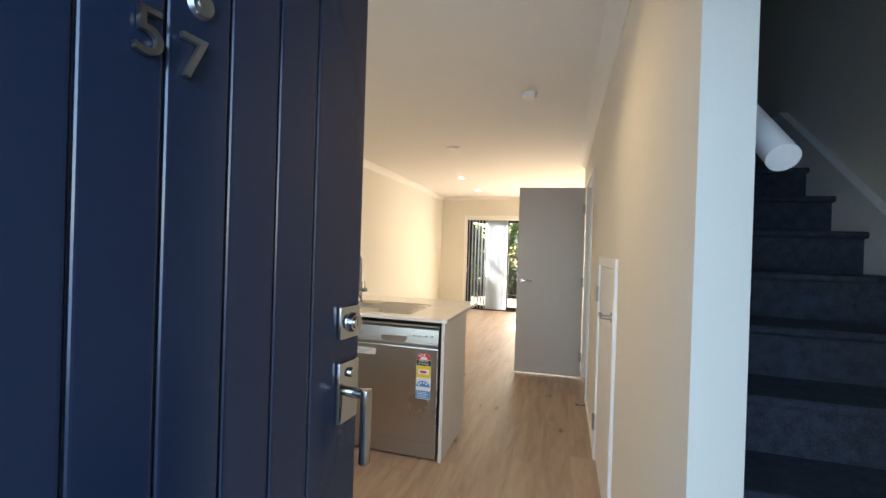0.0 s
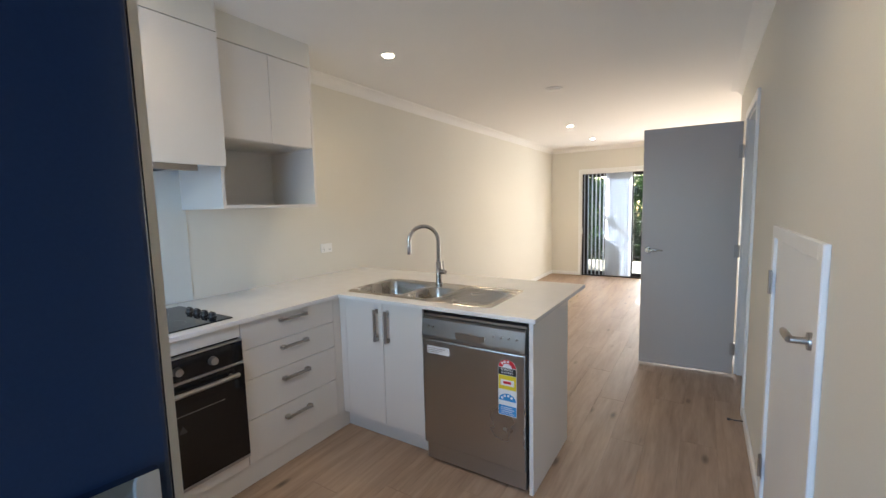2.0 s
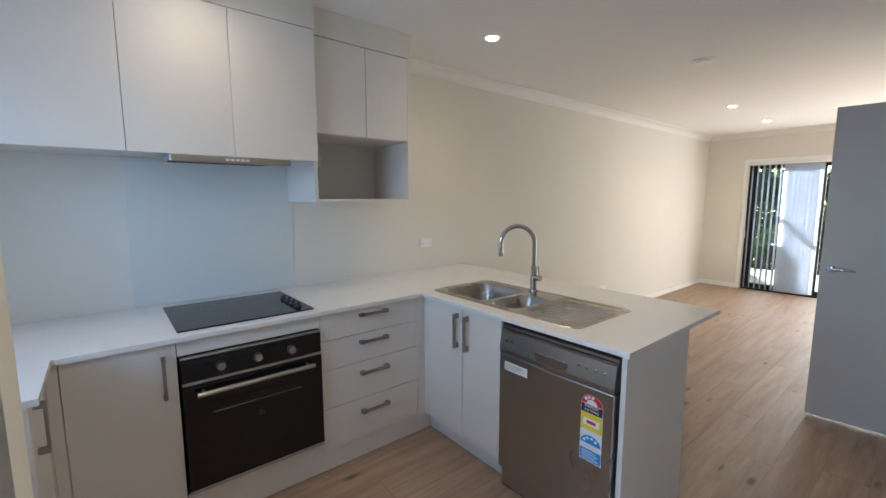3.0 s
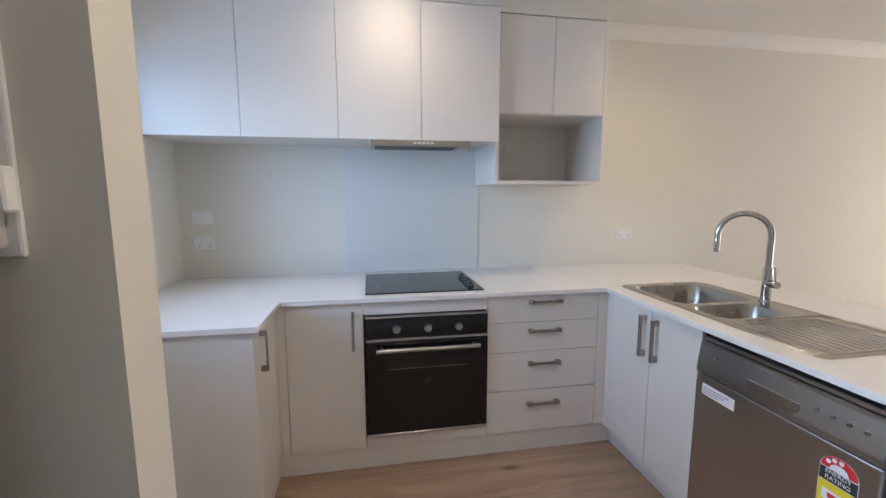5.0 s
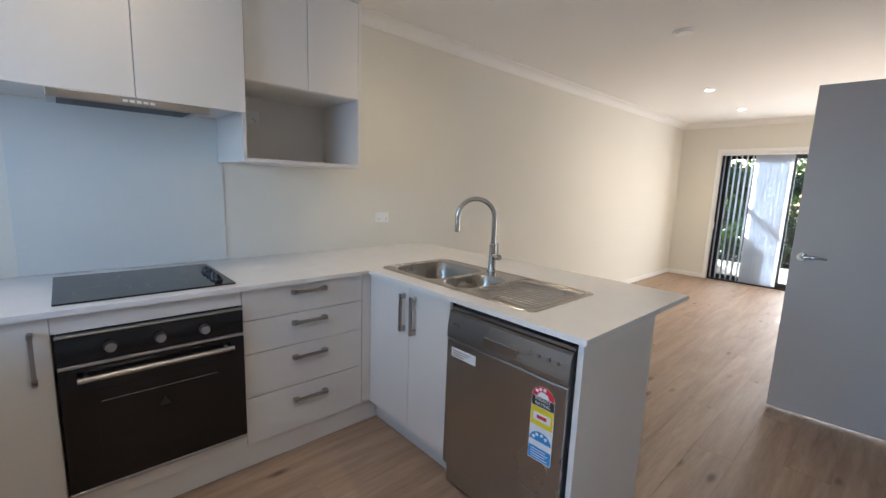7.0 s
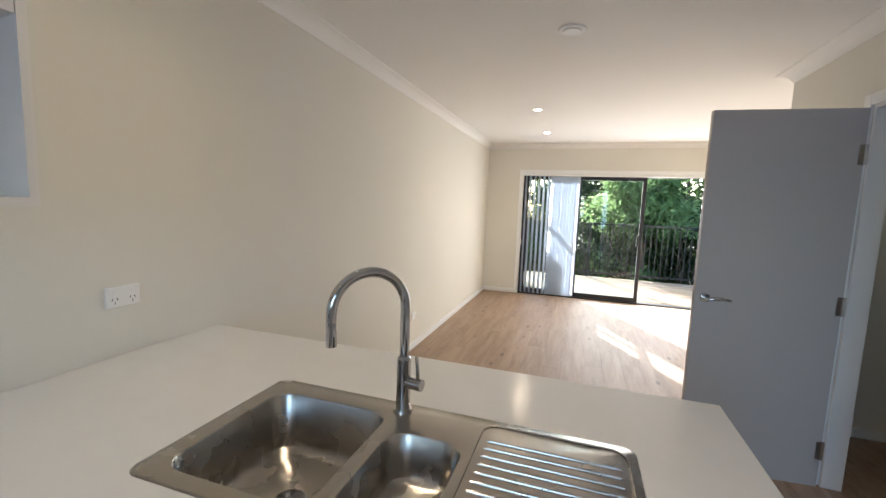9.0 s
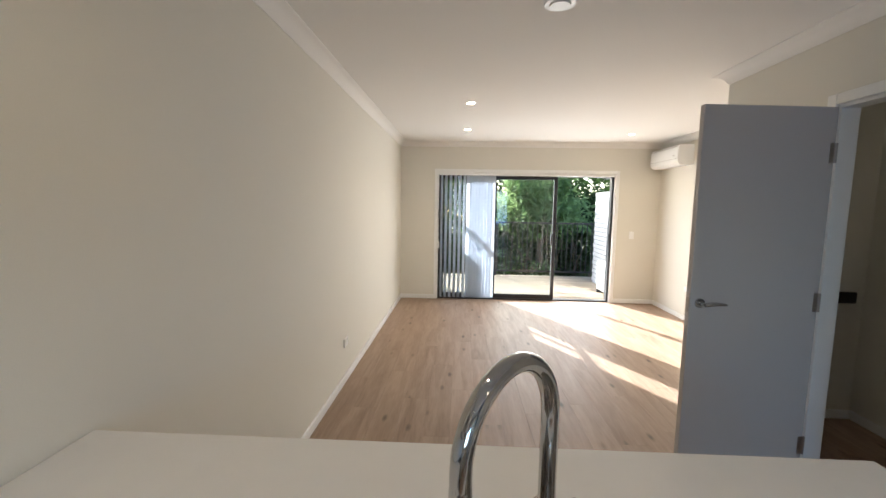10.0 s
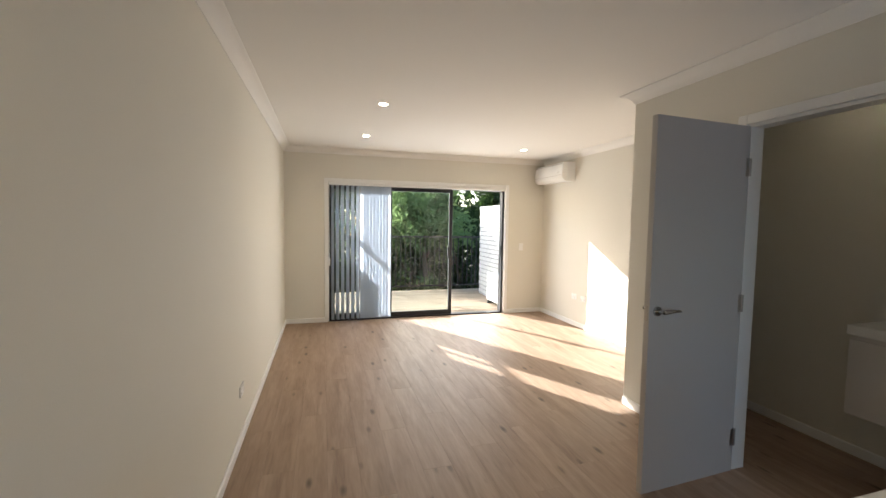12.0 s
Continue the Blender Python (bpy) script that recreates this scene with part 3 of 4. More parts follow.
# little floor stop by the wall
stop = thing("door_stop", "small dark wire door stop at the skirting", "door stop")
part("stem", stop, add_tube(empty_bm(), [(XH - ST, 3.80, 0.035), (XH - 0.05, 3.80, 0.03), (XH - 0.085, 3.80, 0.03)], 0.004, 8), M_DARKPLASTIC)
part("tip", stop, add_cyl(empty_bm(), (XH - 0.083, 3.80, 0.03), (XH - 0.098, 3.80, 0.03), 0.008, 0.008, 12), M_DARKPLASTIC)

# ---- kitchen ----
FX = -1.180        # face of the fronts along the wall
BF = -1.152        # bench edge
PF, PB = 2.507, 3.455
KZ, BZ = 0.116, 0.878
PX = 0.126


def bar_handle(bm, p, axis, out, length):
    """Flat bow handle with wider feet."""
    p, out = Vector(p), Vector(out)
    a = Vector((0, 0, 1)) if axis == 2 else Vector((1, 0, 0)) if axis == 0 else Vector((0, 1, 0))
    side = a.cross(out)
    h = length / 2

    def slab(c, la, lo, ls, bevel):
        r = bmesh.ops.create_cube(bm, size=1.0)
        for v in r["verts"]:
            v.co = c + a * (v.co.x * la) + out * (v.co.y * lo) + side * (v.co.z * ls)
        bmesh.ops.bevel(bm, geom=list({e for v in r["verts"] for e in v.link_edges}), offset=bevel, segments=2, affect="EDGES")
    slab(p + out * 0.026, length - 0.012, 0.008, 0.013, 0.0025)
    for s in (-1, 1):
        slab(p + a * s * (h - 0.011) + out * 0.015, 0.022, 0.030, 0.016, 0.003)
    return bm


def cabinet(name, label, x0, x1, y0, y1, z0, z1, group):
    c = thing(name, label, "cabinet", group=group)
    block("body", x0, x1, y0, y1, z0, z1, M_CAB, 0.001, c)
    return c


FT = 0.018
LOW, UP = "kitchen base cabinets", "kitchen wall cabinets"
# return along the front wall
c = cabinet("corner_cabinet", "white laminate base cabinet with panelled end", XL + 0.01, -0.828, YK + 0.003, 0.813, KZ, BZ, LOW)
block("end_panel", -0.826, -0.808, YK + 0.003, 0.833, 0.0, BZ, M_CAB, 0.001, c)
block("filler", -1.184, -1.152, 0.815, 0.8355, KZ, BZ - 0.004, M_CAB, 0.001, c)
d = block("door", -1.150, -0.830, 0.815, 0.833, KZ + 0.003, BZ - 0.004, M_CAB, 0.0015, c)
part("handle", d, bar_handle(empty_bm(), (-0.900, 0.833, 0.765), 2, (0, 1, 0), 0.17), M_NICKEL, True, "dark nickel bow handle")
# single door
c = cabinet("base_cabinet", "white laminate base cabinet with one door", XL + 0.01, FX - FT, 0.836, 1.240, KZ, BZ, LOW)
block("filler", FX - FT, FX - 0.002, 0.836, 0.873, KZ, BZ - 0.004, M_CAB, 0.001, c)
d = block("door", FX - FT, FX, 0.876, 1.238, KZ + 0.003, BZ - 0.004, M_CAB, 0.0015, c)
part("handle", d, bar_handle(empty_bm(), (FX, 1.190, 0.735), 2, (1, 0, 0), 0.19), M_NICKEL, True, "dark nickel bow handle")
# oven housing
OY0, OY1, OZ0, OZ1 = 1.247, 1.860, 0.180, 0.806
c = cabinet("oven_cabinet", "white laminate oven housing", XL + 0.01, FX - 0.56, 1.241, 1.863, KZ, BZ, LOW)
block("top_rail", FX - FT, FX, 1.241, 1.863, OZ1 + 0.003, BZ - 0.004, M_CAB, 0.001, c)
block("bottom_rail", FX - FT, FX, 1.241, 1.863, KZ + 0.003, OZ0 - 0.003, M_CAB, 0.001, c)
oven = thing("oven", "black glass built-in electric oven with steel trim", "oven")
block("body", FX - 0.50, FX + 0.002, OY0 + 0.006, OY1 - 0.006, OZ0, OZ1, M_BLACK, 0.002, oven)
block("panel", FX + 0.002, FX + 0.020, OY0, OY1, OZ1 - 0.115, OZ1 - 0.012, M_BLACKGLASS, 0.002, oven)
block("trim", FX + 0.002, FX + 0.023, OY0, OY1, OZ1 - 0.012, OZ1 - 0.003, M_STEEL, 0.002, oven, "brushed steel strip")
block("trim", FX + 0.002, FX + 0.023, OY0, OY1, OZ1 - 0.129, OZ1 - 0.117, M_STEEL, 0.002, oven, "brushed steel strip")
od = block("door", FX + 0.002, FX + 0.024, OY0, OY1, OZ0 + 0.018, OZ1 - 0.131, M_BLACKGLASS, 0.002, oven)
block("trim", FX + 0.002, FX + 0.023, OY0, OY1, OZ0 + 0.002, OZ0 + 0.016, M_STEEL, 0.002, oven)
block("window", FX + 0.0235, FX + 0.0252, OY0 + 0.10, OY1 - 0.10, OZ0 + 0.10, OZ1 - 0.225, M_WINDOW_DARK, 0.0005, od)
bm = empty_bm()
for z in (0.535,):
    add_cyl(bm, (FX + 0.0258, OY0 + 0.11, z), (FX + 0.0258, OY1 - 0.11, z), 0.0011, 0.0011, 6)
part("rack", od, bm, M_NICKEL)
bm = empty_bm()
add_prism(bm, [(1.535, 0.455), (1.573, 0.455), (1.554, 0.49)], 0, FX + 0.0253, FX + 0.0262)
part("warning_mark", od, bm, M_DARKPLASTIC)
bm = empty_bm()
add_tube(bm, [(FX + 0.060, OY0 + 0.05, 0.642), (FX + 0.060, OY1 - 0.05, 0.642)], 0.0105, 16)
for y in (OY0 + 0.075, OY1 - 0.075):
    add_cyl(bm, (FX + 0.022, y, 0.642), (FX + 0.060, y, 0.642), 0.008, 0.008, 12)
part("handle", od, bm, M_STEEL, True, "brushed steel bar handle")
for y in (OY0 + 0.15, OY0 + 0.305, OY0 + 0.46):
    bm = empty_bm()
    add_cyl(bm, (FX + 0.018, y, OZ1 - 0.066), (FX + 0.026, y, OZ1 - 0.066), 0.021, 0.020, 28)
    add_cyl(bm, (FX + 0.026, y, OZ1 - 0.066), (FX + 0.046, y, OZ1 - 0.066), 0.020, 0.017, 28)
    add_box(bm, FX + 0.045, FX + 0.047, y - 0.0012, y + 0.0012, OZ1 - 0.064, OZ1 - 0.05)
    part("knob", oven, bm, M_STEEL, True, "silver control knob")
# drawers
c = cabinet("drawer_cabinet", "white laminate cabinet of four drawers", XL + 0.01, FX - FT, 1.865, 2.553, KZ, BZ, LOW)
for z0, z1 in ((0.730, 0.874), (0.569, 0.727), (0.355, 0.566), (0.119, 0.352)):
    d = block("drawer", FX - FT, FX, 1.866, 2.480, z0, z1, M_CAB, 0.0015, c)
    part("handle", d, bar_handle(empty_bm(), (FX, 2.176, (z0 + z1) / 2 + (0.035 if z1 - z0 < 0.16 else 0.045)), 1, (1, 0, 0), 0.175), M_NICKEL, True, "dark nickel bow handle")
block("filler", FX - FT, FX - 0.002, 2.483, 2.553, KZ, BZ - 0.004, M_CAB, 0.001, c)
# peninsula: sink cabinet
PY = 2.535         # face of the peninsula fronts
c = cabinet("sink_cabinet", "white laminate sink cabinet with two doors", -1.177, -0.535, PY + FT, 3.09, KZ, 0.70, LOW)
block("filler", FX, -1.128, PY + 0.002, PY + FT, KZ, BZ - 0.004, M_CAB, 0.001, c)
for x0, x1, hx in ((-1.126, -0.826, -0.866), (-0.823, -0.534, -0.783)):
    d = block("door", x0, x1, PY, PY + FT, KZ + 0.003, BZ - 0.004, M_CAB, 0.0015, c)
    part("handle", d, bar_handle(empty_bm(), (hx, PY, 0.735), 2, (0, -1, 0), 0.19), M_NICKEL, True, "dark nickel bow handle")
block("back_panel", -1.84, 0.084, 3.100, 3.118, 0.0, BZ, M_CAB, 0.001, c)
block("end_panel", 0.086, 0.107, PY - 0.004, 3.120, 0.0, BZ, M_CAB, 0.001, c)
# kickboards
kick = thing("kickboard", "white laminate kickboard under the base cabinets", "kickboard")
for b in ((-1.210, -1.194, 0.80, 2.608), (-1.194, -0.532, 2.592, 2.608), (-1.194, -0.828, 0.80, 0.816)):
    block("board", *b, 0.0, KZ - 0.002, M_CAB, 0.001, kick)

# dishwasher
dw = thing("dishwasher", "brushed stainless steel dishwasher with energy sticker", "dishwasher")
DX0, DX1 = -0.524, 0.072
block("tub", DX0 + 0.004, DX1 - 0.004, PY + 0.03, 3.085, 0.02, 0.835, M_DARKPLASTIC, 0.003, dw)
block("top", DX0, DX1, PY + 0.005, 3.05, 0.836, 0.850, M_STEEL, 0.002, dw)
block("door", DX0, DX1, PY - 0.022, PY + 0.028, 0.115, 0.712, M_STEEL, 0.006, dw, seg=2)
block("kick", DX0 + 0.003, DX1 - 0.003, PY + 0.0, PY + 0.028, 0.012, 0.110, M_STEEL, 0.003, dw)
bm = empty_bm()
add_prism(bm, [(PY + 0.028, 0.716), (PY - 0.024, 0.716), (PY - 0.024, 0.735), (PY - 0.012, 0.825), (PY + 0.0, 0.834), (PY + 0.028, 0.834)], 0, DX0, DX1)
fascia = part("fascia", dw, bm, M_STEEL, False)
bm = empty_bm()
add_prism(bm, [(-0.31, 0.752), (-0.295, 0.738), (-0.155, 0.738), (-0.14, 0.752), (-0.14, 0.776), (-0.31, 0.776)], 1, PY - 0.0265, PY - 0.006)
part("grip", dw, bm, M_NICKEL, False, "recessed grip")
for bx, br in ((-0.48, 0.008), (-0.45, 0.006), (-0.09, 0.006), (-0.05, 0.006), (-0.01, 0.006), (0.03, 0.006)):
    part("button", dw, add_cyl(empty_bm(), (bx, PY - 0.016, 0.785), (bx, PY - 0.026, 0.784), br, br, 14), M_NICKEL, True)
tag = thing("paper_tag", "small white printed tag on the dishwasher", "label")
block("sheet", -0.49, -0.350, PY - 0.0232, PY - 0.0222, 0.638, 0.680, M_PAPER, 0.0, tag)
for k in range(3):
    block("print", -0.483, -0.375 - 0.02 * k, PY - 0.0238, PY - 0.0233, 0.666 - 0.010 * k, 0.669 - 0.010 * k, M_NICKEL, 0.0, tag)
st = thing("energy_label", "energy and water rating sticker in red yellow and blue", "label")
st.scale, st.location = (0.92, 1, 0.9), (0.016, 0, 0.087)
SXA, SXB, SY = -0.090, 0.015, PY - 0.0222
bm = empty_bm()
cx, rr = (SXA + SXB) / 2, (SXB - SXA) / 2
arc = [(cx + rr * math.cos(math.pi * k / 14), 0.612 + 0.9 * rr * math.sin(math.pi * k / 14)) for k in range(15)]
add_prism(bm, arc + [(SXA, 0.34), (SXB, 0.34)], 1, SY - 0.0008, SY)
part("sheet", st, bm, M_PAPER)
bm = empty_bm()
ring = [(cx + 0.050 * math.cos(math.pi * k / 14), 0.615 + 0.044 * math.sin(math.pi * k / 14)) for k in range(15)]
ring += [(cx + 0.026 * math.cos(math.pi * (14 - k) / 14), 0.615 + 0.022 * math.sin(math.pi * (14 - k) / 14)) for k in range(15)]
add_prism(bm, ring, 1, SY - 0.0014, SY - 0.0009)
part("red_band", st, bm, M_RED)
for k in (0, 1, 2):
    a = math.pi * (0.78 - 0.16 * k)
    part("star", st, add_cyl(empty_bm(), (cx + 0.038 * math.cos(a), SY - 0.0014, 0.615 + 0.033 * math.sin(a)), (cx + 0.038 * math.cos(a), SY - 0.002, 0.615 + 0.033 * math.sin(a)), 0.007, 0.007, 10), M_PAPER)
block("black_band", SXA + 0.002, SXB - 0.002, SY - 0.0014, SY - 0.0009, 0.572, 0.612, M_INK, 0, st)
text_mesh("wording", "ENERGY\nRATING", 0.019, 0.0002, M_PAPER, st, pose(cx, SY - 0.0018, 0.594, 90))
block("yellow_band", SXA + 0.002, SXB - 0.002, SY - 0.0014, SY - 0.0009, 0.490, 0.570, M_YELLOW, 0, st)
block("window", SXA + 0.014, SXB - 0.014, SY - 0.002, SY - 0.0015, 0.512, 0.545, M_PAPER, 0, st)
block("figure", cx - 0.022, cx + 0.022, SY - 0.0025, SY - 0.0021, 0.522, 0.537, M_RED, 0, st)
block("white_band", SXA + 0.002, SXB - 0.002, SY - 0.0014, SY - 0.0009, 0.470, 0.488, M_PAPER, 0, st)
bm = empty_bm()
arc2 = [(cx + 0.050 * math.cos(math.pi * k / 12), 0.425 + 0.042 * math.sin(math.pi * k / 12)) for k in range(13)]
add_prism(bm, arc2, 1, SY - 0.0014, SY - 0.0009)
part("blue_arc", st, bm, M_BLUE)
for k in range(4):
    a = math.pi * (0.85 - 0.2 * k)
    part("star", st, add_cyl(empty_bm(), (cx + 0.034 * math.cos(a), SY - 0.0014, 0.427 + 0.028 * math.sin(a)), (cx + 0.034 * math.cos(a), SY - 0.002, 0.427 + 0.028 * math.sin(a)), 0.007, 0.007, 10), M_PAPER)
block("blue_band", SXA + 0.002, SXB - 0.002, SY - 0.0014, SY - 0.0009, 0.344, 0.398, M_BLUE, 0, st)
for k in range(4):
    block("print", SXA + 0.012, SXB - 0.014 - 0.012 * (k % 2), SY - 0.002, SY - 0.0015, 0.352 + 0.011 * k, 0.3555 + 0.011 * k, M_PAPER, 0, st)

# stone bench in one L with the sink's hole
SKX0, SKX1, SKY0, SKY1 = -1.192, -0.150, 2.598, 3.100
bench = thing("benchtop", "white stone benchtop running into a peninsula", "benchtop")
bm = empty_bm()
B0, B1 = BZ, 0.900
add_prism(bm, [(XL + 0.002, YK + 0.002), (-0.790, YK + 0.002), (-0.790, 0.860), (BF - 0.01, 0.860), (BF, 0.870), (BF, PF), (XL + 0.002, PF)], 2, B0, B1)
for b in ((XL + 0.002, SKX0 + 0.02, PF, PB), (SKX1 - 0.02, PX, PF, PB), (SKX0 + 0.02, SKX1 - 0.02, PF, SKY0 + 0.02), (SKX0 + 0.02, SKX1 - 0.02, SKY1 - 0.02, PB)):
    add_box(bm, *b, B0, B1)
bmesh.ops.remove_doubles(bm, verts=bm.verts[:], dist=0.0002)
part("slab", bench, bm, M_STONE)
block("edge", BF, PX - 0.002, PF - 0.0015, PF, B0 + 0.002, B1 - 0.002, M_STONE, 0.0, bench)

# sink
sink = thing("kitchen_sink", "stainless steel inset sink with two bowls and drainer", "sink")


def rounded(x0, x1, y0, y1, r, n=6):
    pts = []
    for cx, cy, a0 in ((x1 - r, y1 - r, 0), (x0 + r, y1 - r, 90), (x0 + r, y0 + r, 180), (x1 - r, y0 + r, 270)):
        for k in range(n + 1):
            a = radians(a0 + 90 * k / n)
            pts.append((cx + r * math.cos(a), cy + r * math.sin(a)))
    return pts


def bowl(bm, x0, x1, y0, y1, r, depth, z):
    rings = []
    for inset, dz in ((-0.012, 0.0), (-0.003, -0.001), (0.0, -0.006), (0.006, -depth + 0.03), (0.012, -depth + 0.012), (0.030, -depth)):
        pts = rounded(x0 + inset, x1 - inset, y0 + inset, y1 - inset, max(r - max(inset, 0) * 0.4, 0.01))
        rings.append([bm.verts.new((x, y, z + dz)) for x, y in pts])
    n = len(rings[0])
    for a, b in zip(rings, rings[1:]):
        for k in range(n):
            bm.faces.new((a[k], a[(k + 1) % n], b[(k + 1) % n], b[k]))
    bm.faces.new(rings[-1])
    return rings[0]


RZ = B1 + 0.0045
B_A, B_B = (SKX0 + 0.055, -0.778, SKY0 + 0.045, SKY1 - 0.080), (-0.735, -0.545, SKY0 + 0.045, SKY1 - 0.150)
bm = empty_bm()
ra = bowl(bm, *B_A, 0.055, 0.17, RZ)
rb = bowl(bm, *B_B, 0.055, 0.12, RZ)
outer = [bm.verts.new((x, y, RZ)) for x, y in rounded(SKX0 + 0.006, SKX1 - 0.006, SKY0 + 0.006, SKY1 - 0.006, 0.03)]
low = [bm.verts.new((x, y, B1 + 0.0005)) for x, y in rounded(SKX0, SKX1, SKY0, SKY1, 0.034)]
n = len(outer)
for k in range(n):
    bm.faces.new((low[k], low[(k + 1) % n], outer[(k + 1) % n], outer[k]))
edges = []
for ring in (outer, ra, rb):
    for k in range(len(ring)):
        e = bm.edges.get((ring[k], ring[(k + 1) % len(ring)]))
        edges.append(e if e else bm.edges.new((ring[k], ring[(k + 1) % len(ring)])))
bmesh.ops.triangle_fill(bm, use_beauty=True, use_dissolve=False, edges=edges, normal=(0, 0, 1))
inside = [f for f in bm.faces if abs(f.calc_center_median().z - RZ) < 1e-4 and any(b[0] < f.calc_center_median().x < b[1] and b[2] < f.calc_center_median().y < b[3] for b in (B_A, B_B))]
bmesh.ops.delete(bm, geom=inside, context="FACES")
bmesh.ops.recalc_face_normals(bm, faces=bm.faces[:])
part("basin", sink, bm, M_SINK, True)
for x0, x1, y0, y1 in (B_A, B_B):
    z = RZ - (0.17 if x1 - x0 > 0.3 else 0.12)
    part("drain", sink, add_cyl(empty_bm(), ((x0 + x1) / 2, (y0 + y1) / 2, z - 0.001), ((x0 + x1) / 2, (y0 + y1) / 2, z + 0.003), 0.042, 0.036, 28), M_CHROME, True)
bm = empty_bm()
for k in range(11):
    y = SKY0 + 0.075 + k * 0.032
    add_tube(bm, [(-0.500, y, RZ - 0.002), (-0.490, y, RZ), (-0.200, y, RZ), (-0.190, y, RZ - 0.002)], 0.0042, 8)
part("drainer_rib", sink, bm, M_SINK, True)
bm = empty_bm()
loop = [(x, y, RZ) for x, y in rounded(-0.520, -0.172, SKY0 + 0.030, SKY1 - 0.030, 0.04)]
add_tube(bm, loop + [loop[0]], 0.003, 6, False)
part("drainer_rim", sink, bm, M_SINK, True)

# tap
tap = thing("kitchen_tap", "chrome gooseneck mixer tap with side lever", "tap")
TP = Vector((-0.753, 3.055, RZ))
sp = Vector((-0.66, -0.75, 0)).normalized()
bm = empty_bm()
add_cyl(bm, TP, TP + Vector((0, 0, 0.008)), 0.027, 0.026, 28)
add_cyl(bm, TP + Vector((0, 0, 0.008)), TP + Vector((0, 0, 0.150)), 0.0200, 0.0195, 28)
add_cyl(bm, TP + Vector((0, 0, 0.150)), TP + Vector((0, 0, 0.158)), 0.0195, 0.0140, 28)
part("body", tap, bm, M_CHROME, True)
R = 0.101
pts = [TP + Vector((0, 0, z)) for z in (0.150, 0.20, 0.25, 0.290)]
pts += [TP + Vector((0, 0, 0.296)) + sp * (R - R * math.cos(a)) + Vector((0, 0, R * math.sin(a))) for a in [math.pi * k / 18 for k in range(19)]]
end = pts[-1]
pts += [end + Vector((0, 0, -0.02))]
part("spout", tap, add_tube(empty_bm(), pts, 0.0135, 18), M_CHROME, True)
bm = empty_bm()
add_tube(bm, [end + Vector((0, 0, -0.018)), end + Vector((0, 0, -0.022)), end + Vector((0, 0, -0.075)), end + Vector((0, 0, -0.082))], [0.0135, 0.0139, 0.0139, 0.0134], 18)
part("nozzle", tap, bm, M_CHROME, True)
bm = empty_bm()
q = TP + Vector((0, 0, 0.085))
add_cyl(bm, q, q + Vector((0.058, -0.010, 0)), 0.0165, 0.0165, 24)
add_tube(bm, [q + Vector((0.046, -0.008, 0.010)), q + Vector((0.044, -0.008, 0.04)), q + Vector((0.040, -0.008, 0.078))], [0.0055, 0.005, 0.0042], 12)
part("lever", tap, bm, M_CHROME, True)

# cooktop
hob = thing("cooktop", "black ceramic glass cooktop set on the bench", "cooktop")
block("glass", -1.735, -1.213, 1.250, 1.855, B1 + 0.0005, B1 + 0.007, M_BLACKGLASS, 0.003, hob, seg=2)
for k in range(4):
    bm = empty_bm()
    p = Vector((-1.31 - 0.072 * k, 1.805, B1 + 0.007))
    add_cyl(bm, p, p + Vector((0, 0, 0.006)), 0.022, 0.021, 24)
    add_cyl(bm, p + Vector((0, 0, 0.006)), p + Vector((0, 0, 0.022)), 0.018, 0.015, 24)
    add_box(bm, p.x - 0.016, p.x + 0.016, p.y - 0.004, p.y + 0.004, p.z + 0.018, p.z + 0.028, 0.002)
    part("knob", hob, bm, M_BLACK, True)
for x, y, r in ((-1.36, 1.40, 0.09), (-1.61, 1.40, 0.075), (-1.61, 1.64, 0.09), (-1.36, 1.62, 0.075)):
    bm = empty_bm()
    add_tube(bm, [(x + r * math.cos(a), y + r * math.sin(a), B1 + 0.0068) for a in [2 * math.pi * k / 40 for k in range(41)]], 0.0005, 4, False)
    part("ring", hob, bm, M_NICKEL)
structure("trim_splashback", add_box(empty_bm(), XL + 0.0005, XL + 0.007, 1.140, 1.985, 0.902, 1.675, 0.001), M_SPLASH, "pale blue-grey glass splashback", "splashback")

# wall cabinets
UX, UZ0, UZ1 = -1.345, 1.678, 2.335
for y0, y1 in ((YK + 0.004, 0.690), (0.692, 1.140), (1.142, 1.552), (1.554, 1.962)):
    c = cabinet("wall_cabinet", "white laminate wall cabinet with flush door", XL + 0.003, UX - FT, y0, y1, UZ0 + 0.004, UZ1, UP)
    block("door", UX - FT + 0.0005, UX, y0 + 0.0003, y1 - 0.0003, UZ0 - 0.012, UZ1 - 0.002, M_CAB, 0.0015, c)
UY1 = 2.608
NX, NZ0, NZ1 = -1.410, 1.448, 1.826
c = thing("microwave_cabinet", "white laminate wall cabinet with open microwave niche", "cabinet", group=UP)
bm = empty_bm()
add_box(bm, XL + 0.003, NX, 1.965, 1.983, NZ0, UZ1)
add_box(bm, XL + 0.003, NX, UY1 - 0.018, UY1, NZ0, UZ1)
add_box(bm, XL + 0.003, NX, 1.983, UY1 - 0.018, NZ0, NZ0 + 0.018)
add_box(bm, XL + 0.003, NX - 0.02, 1.983, UY1 - 0.018, NZ1, UZ1)
add_box(bm, XL + 0.003, XL + 0.008, 1.983, UY1 - 0.018, NZ0 + 0.018, NZ1)
part("body", c, bm, M_CAB)
for y0, y1 in ((1.985, 2.293), (2.296, 2.589)):
    block("door", NX - 0.019, NX - 0.001, y0, y1, NZ1 + 0.002, UZ1 - 0.003, M_CAB, 0.0015, c)
bm = empty_bm()
add_box(bm, XL + 0.003, UX - 0.006, YK + 0.004, 1.964, UZ1 + 0.004, ZC)
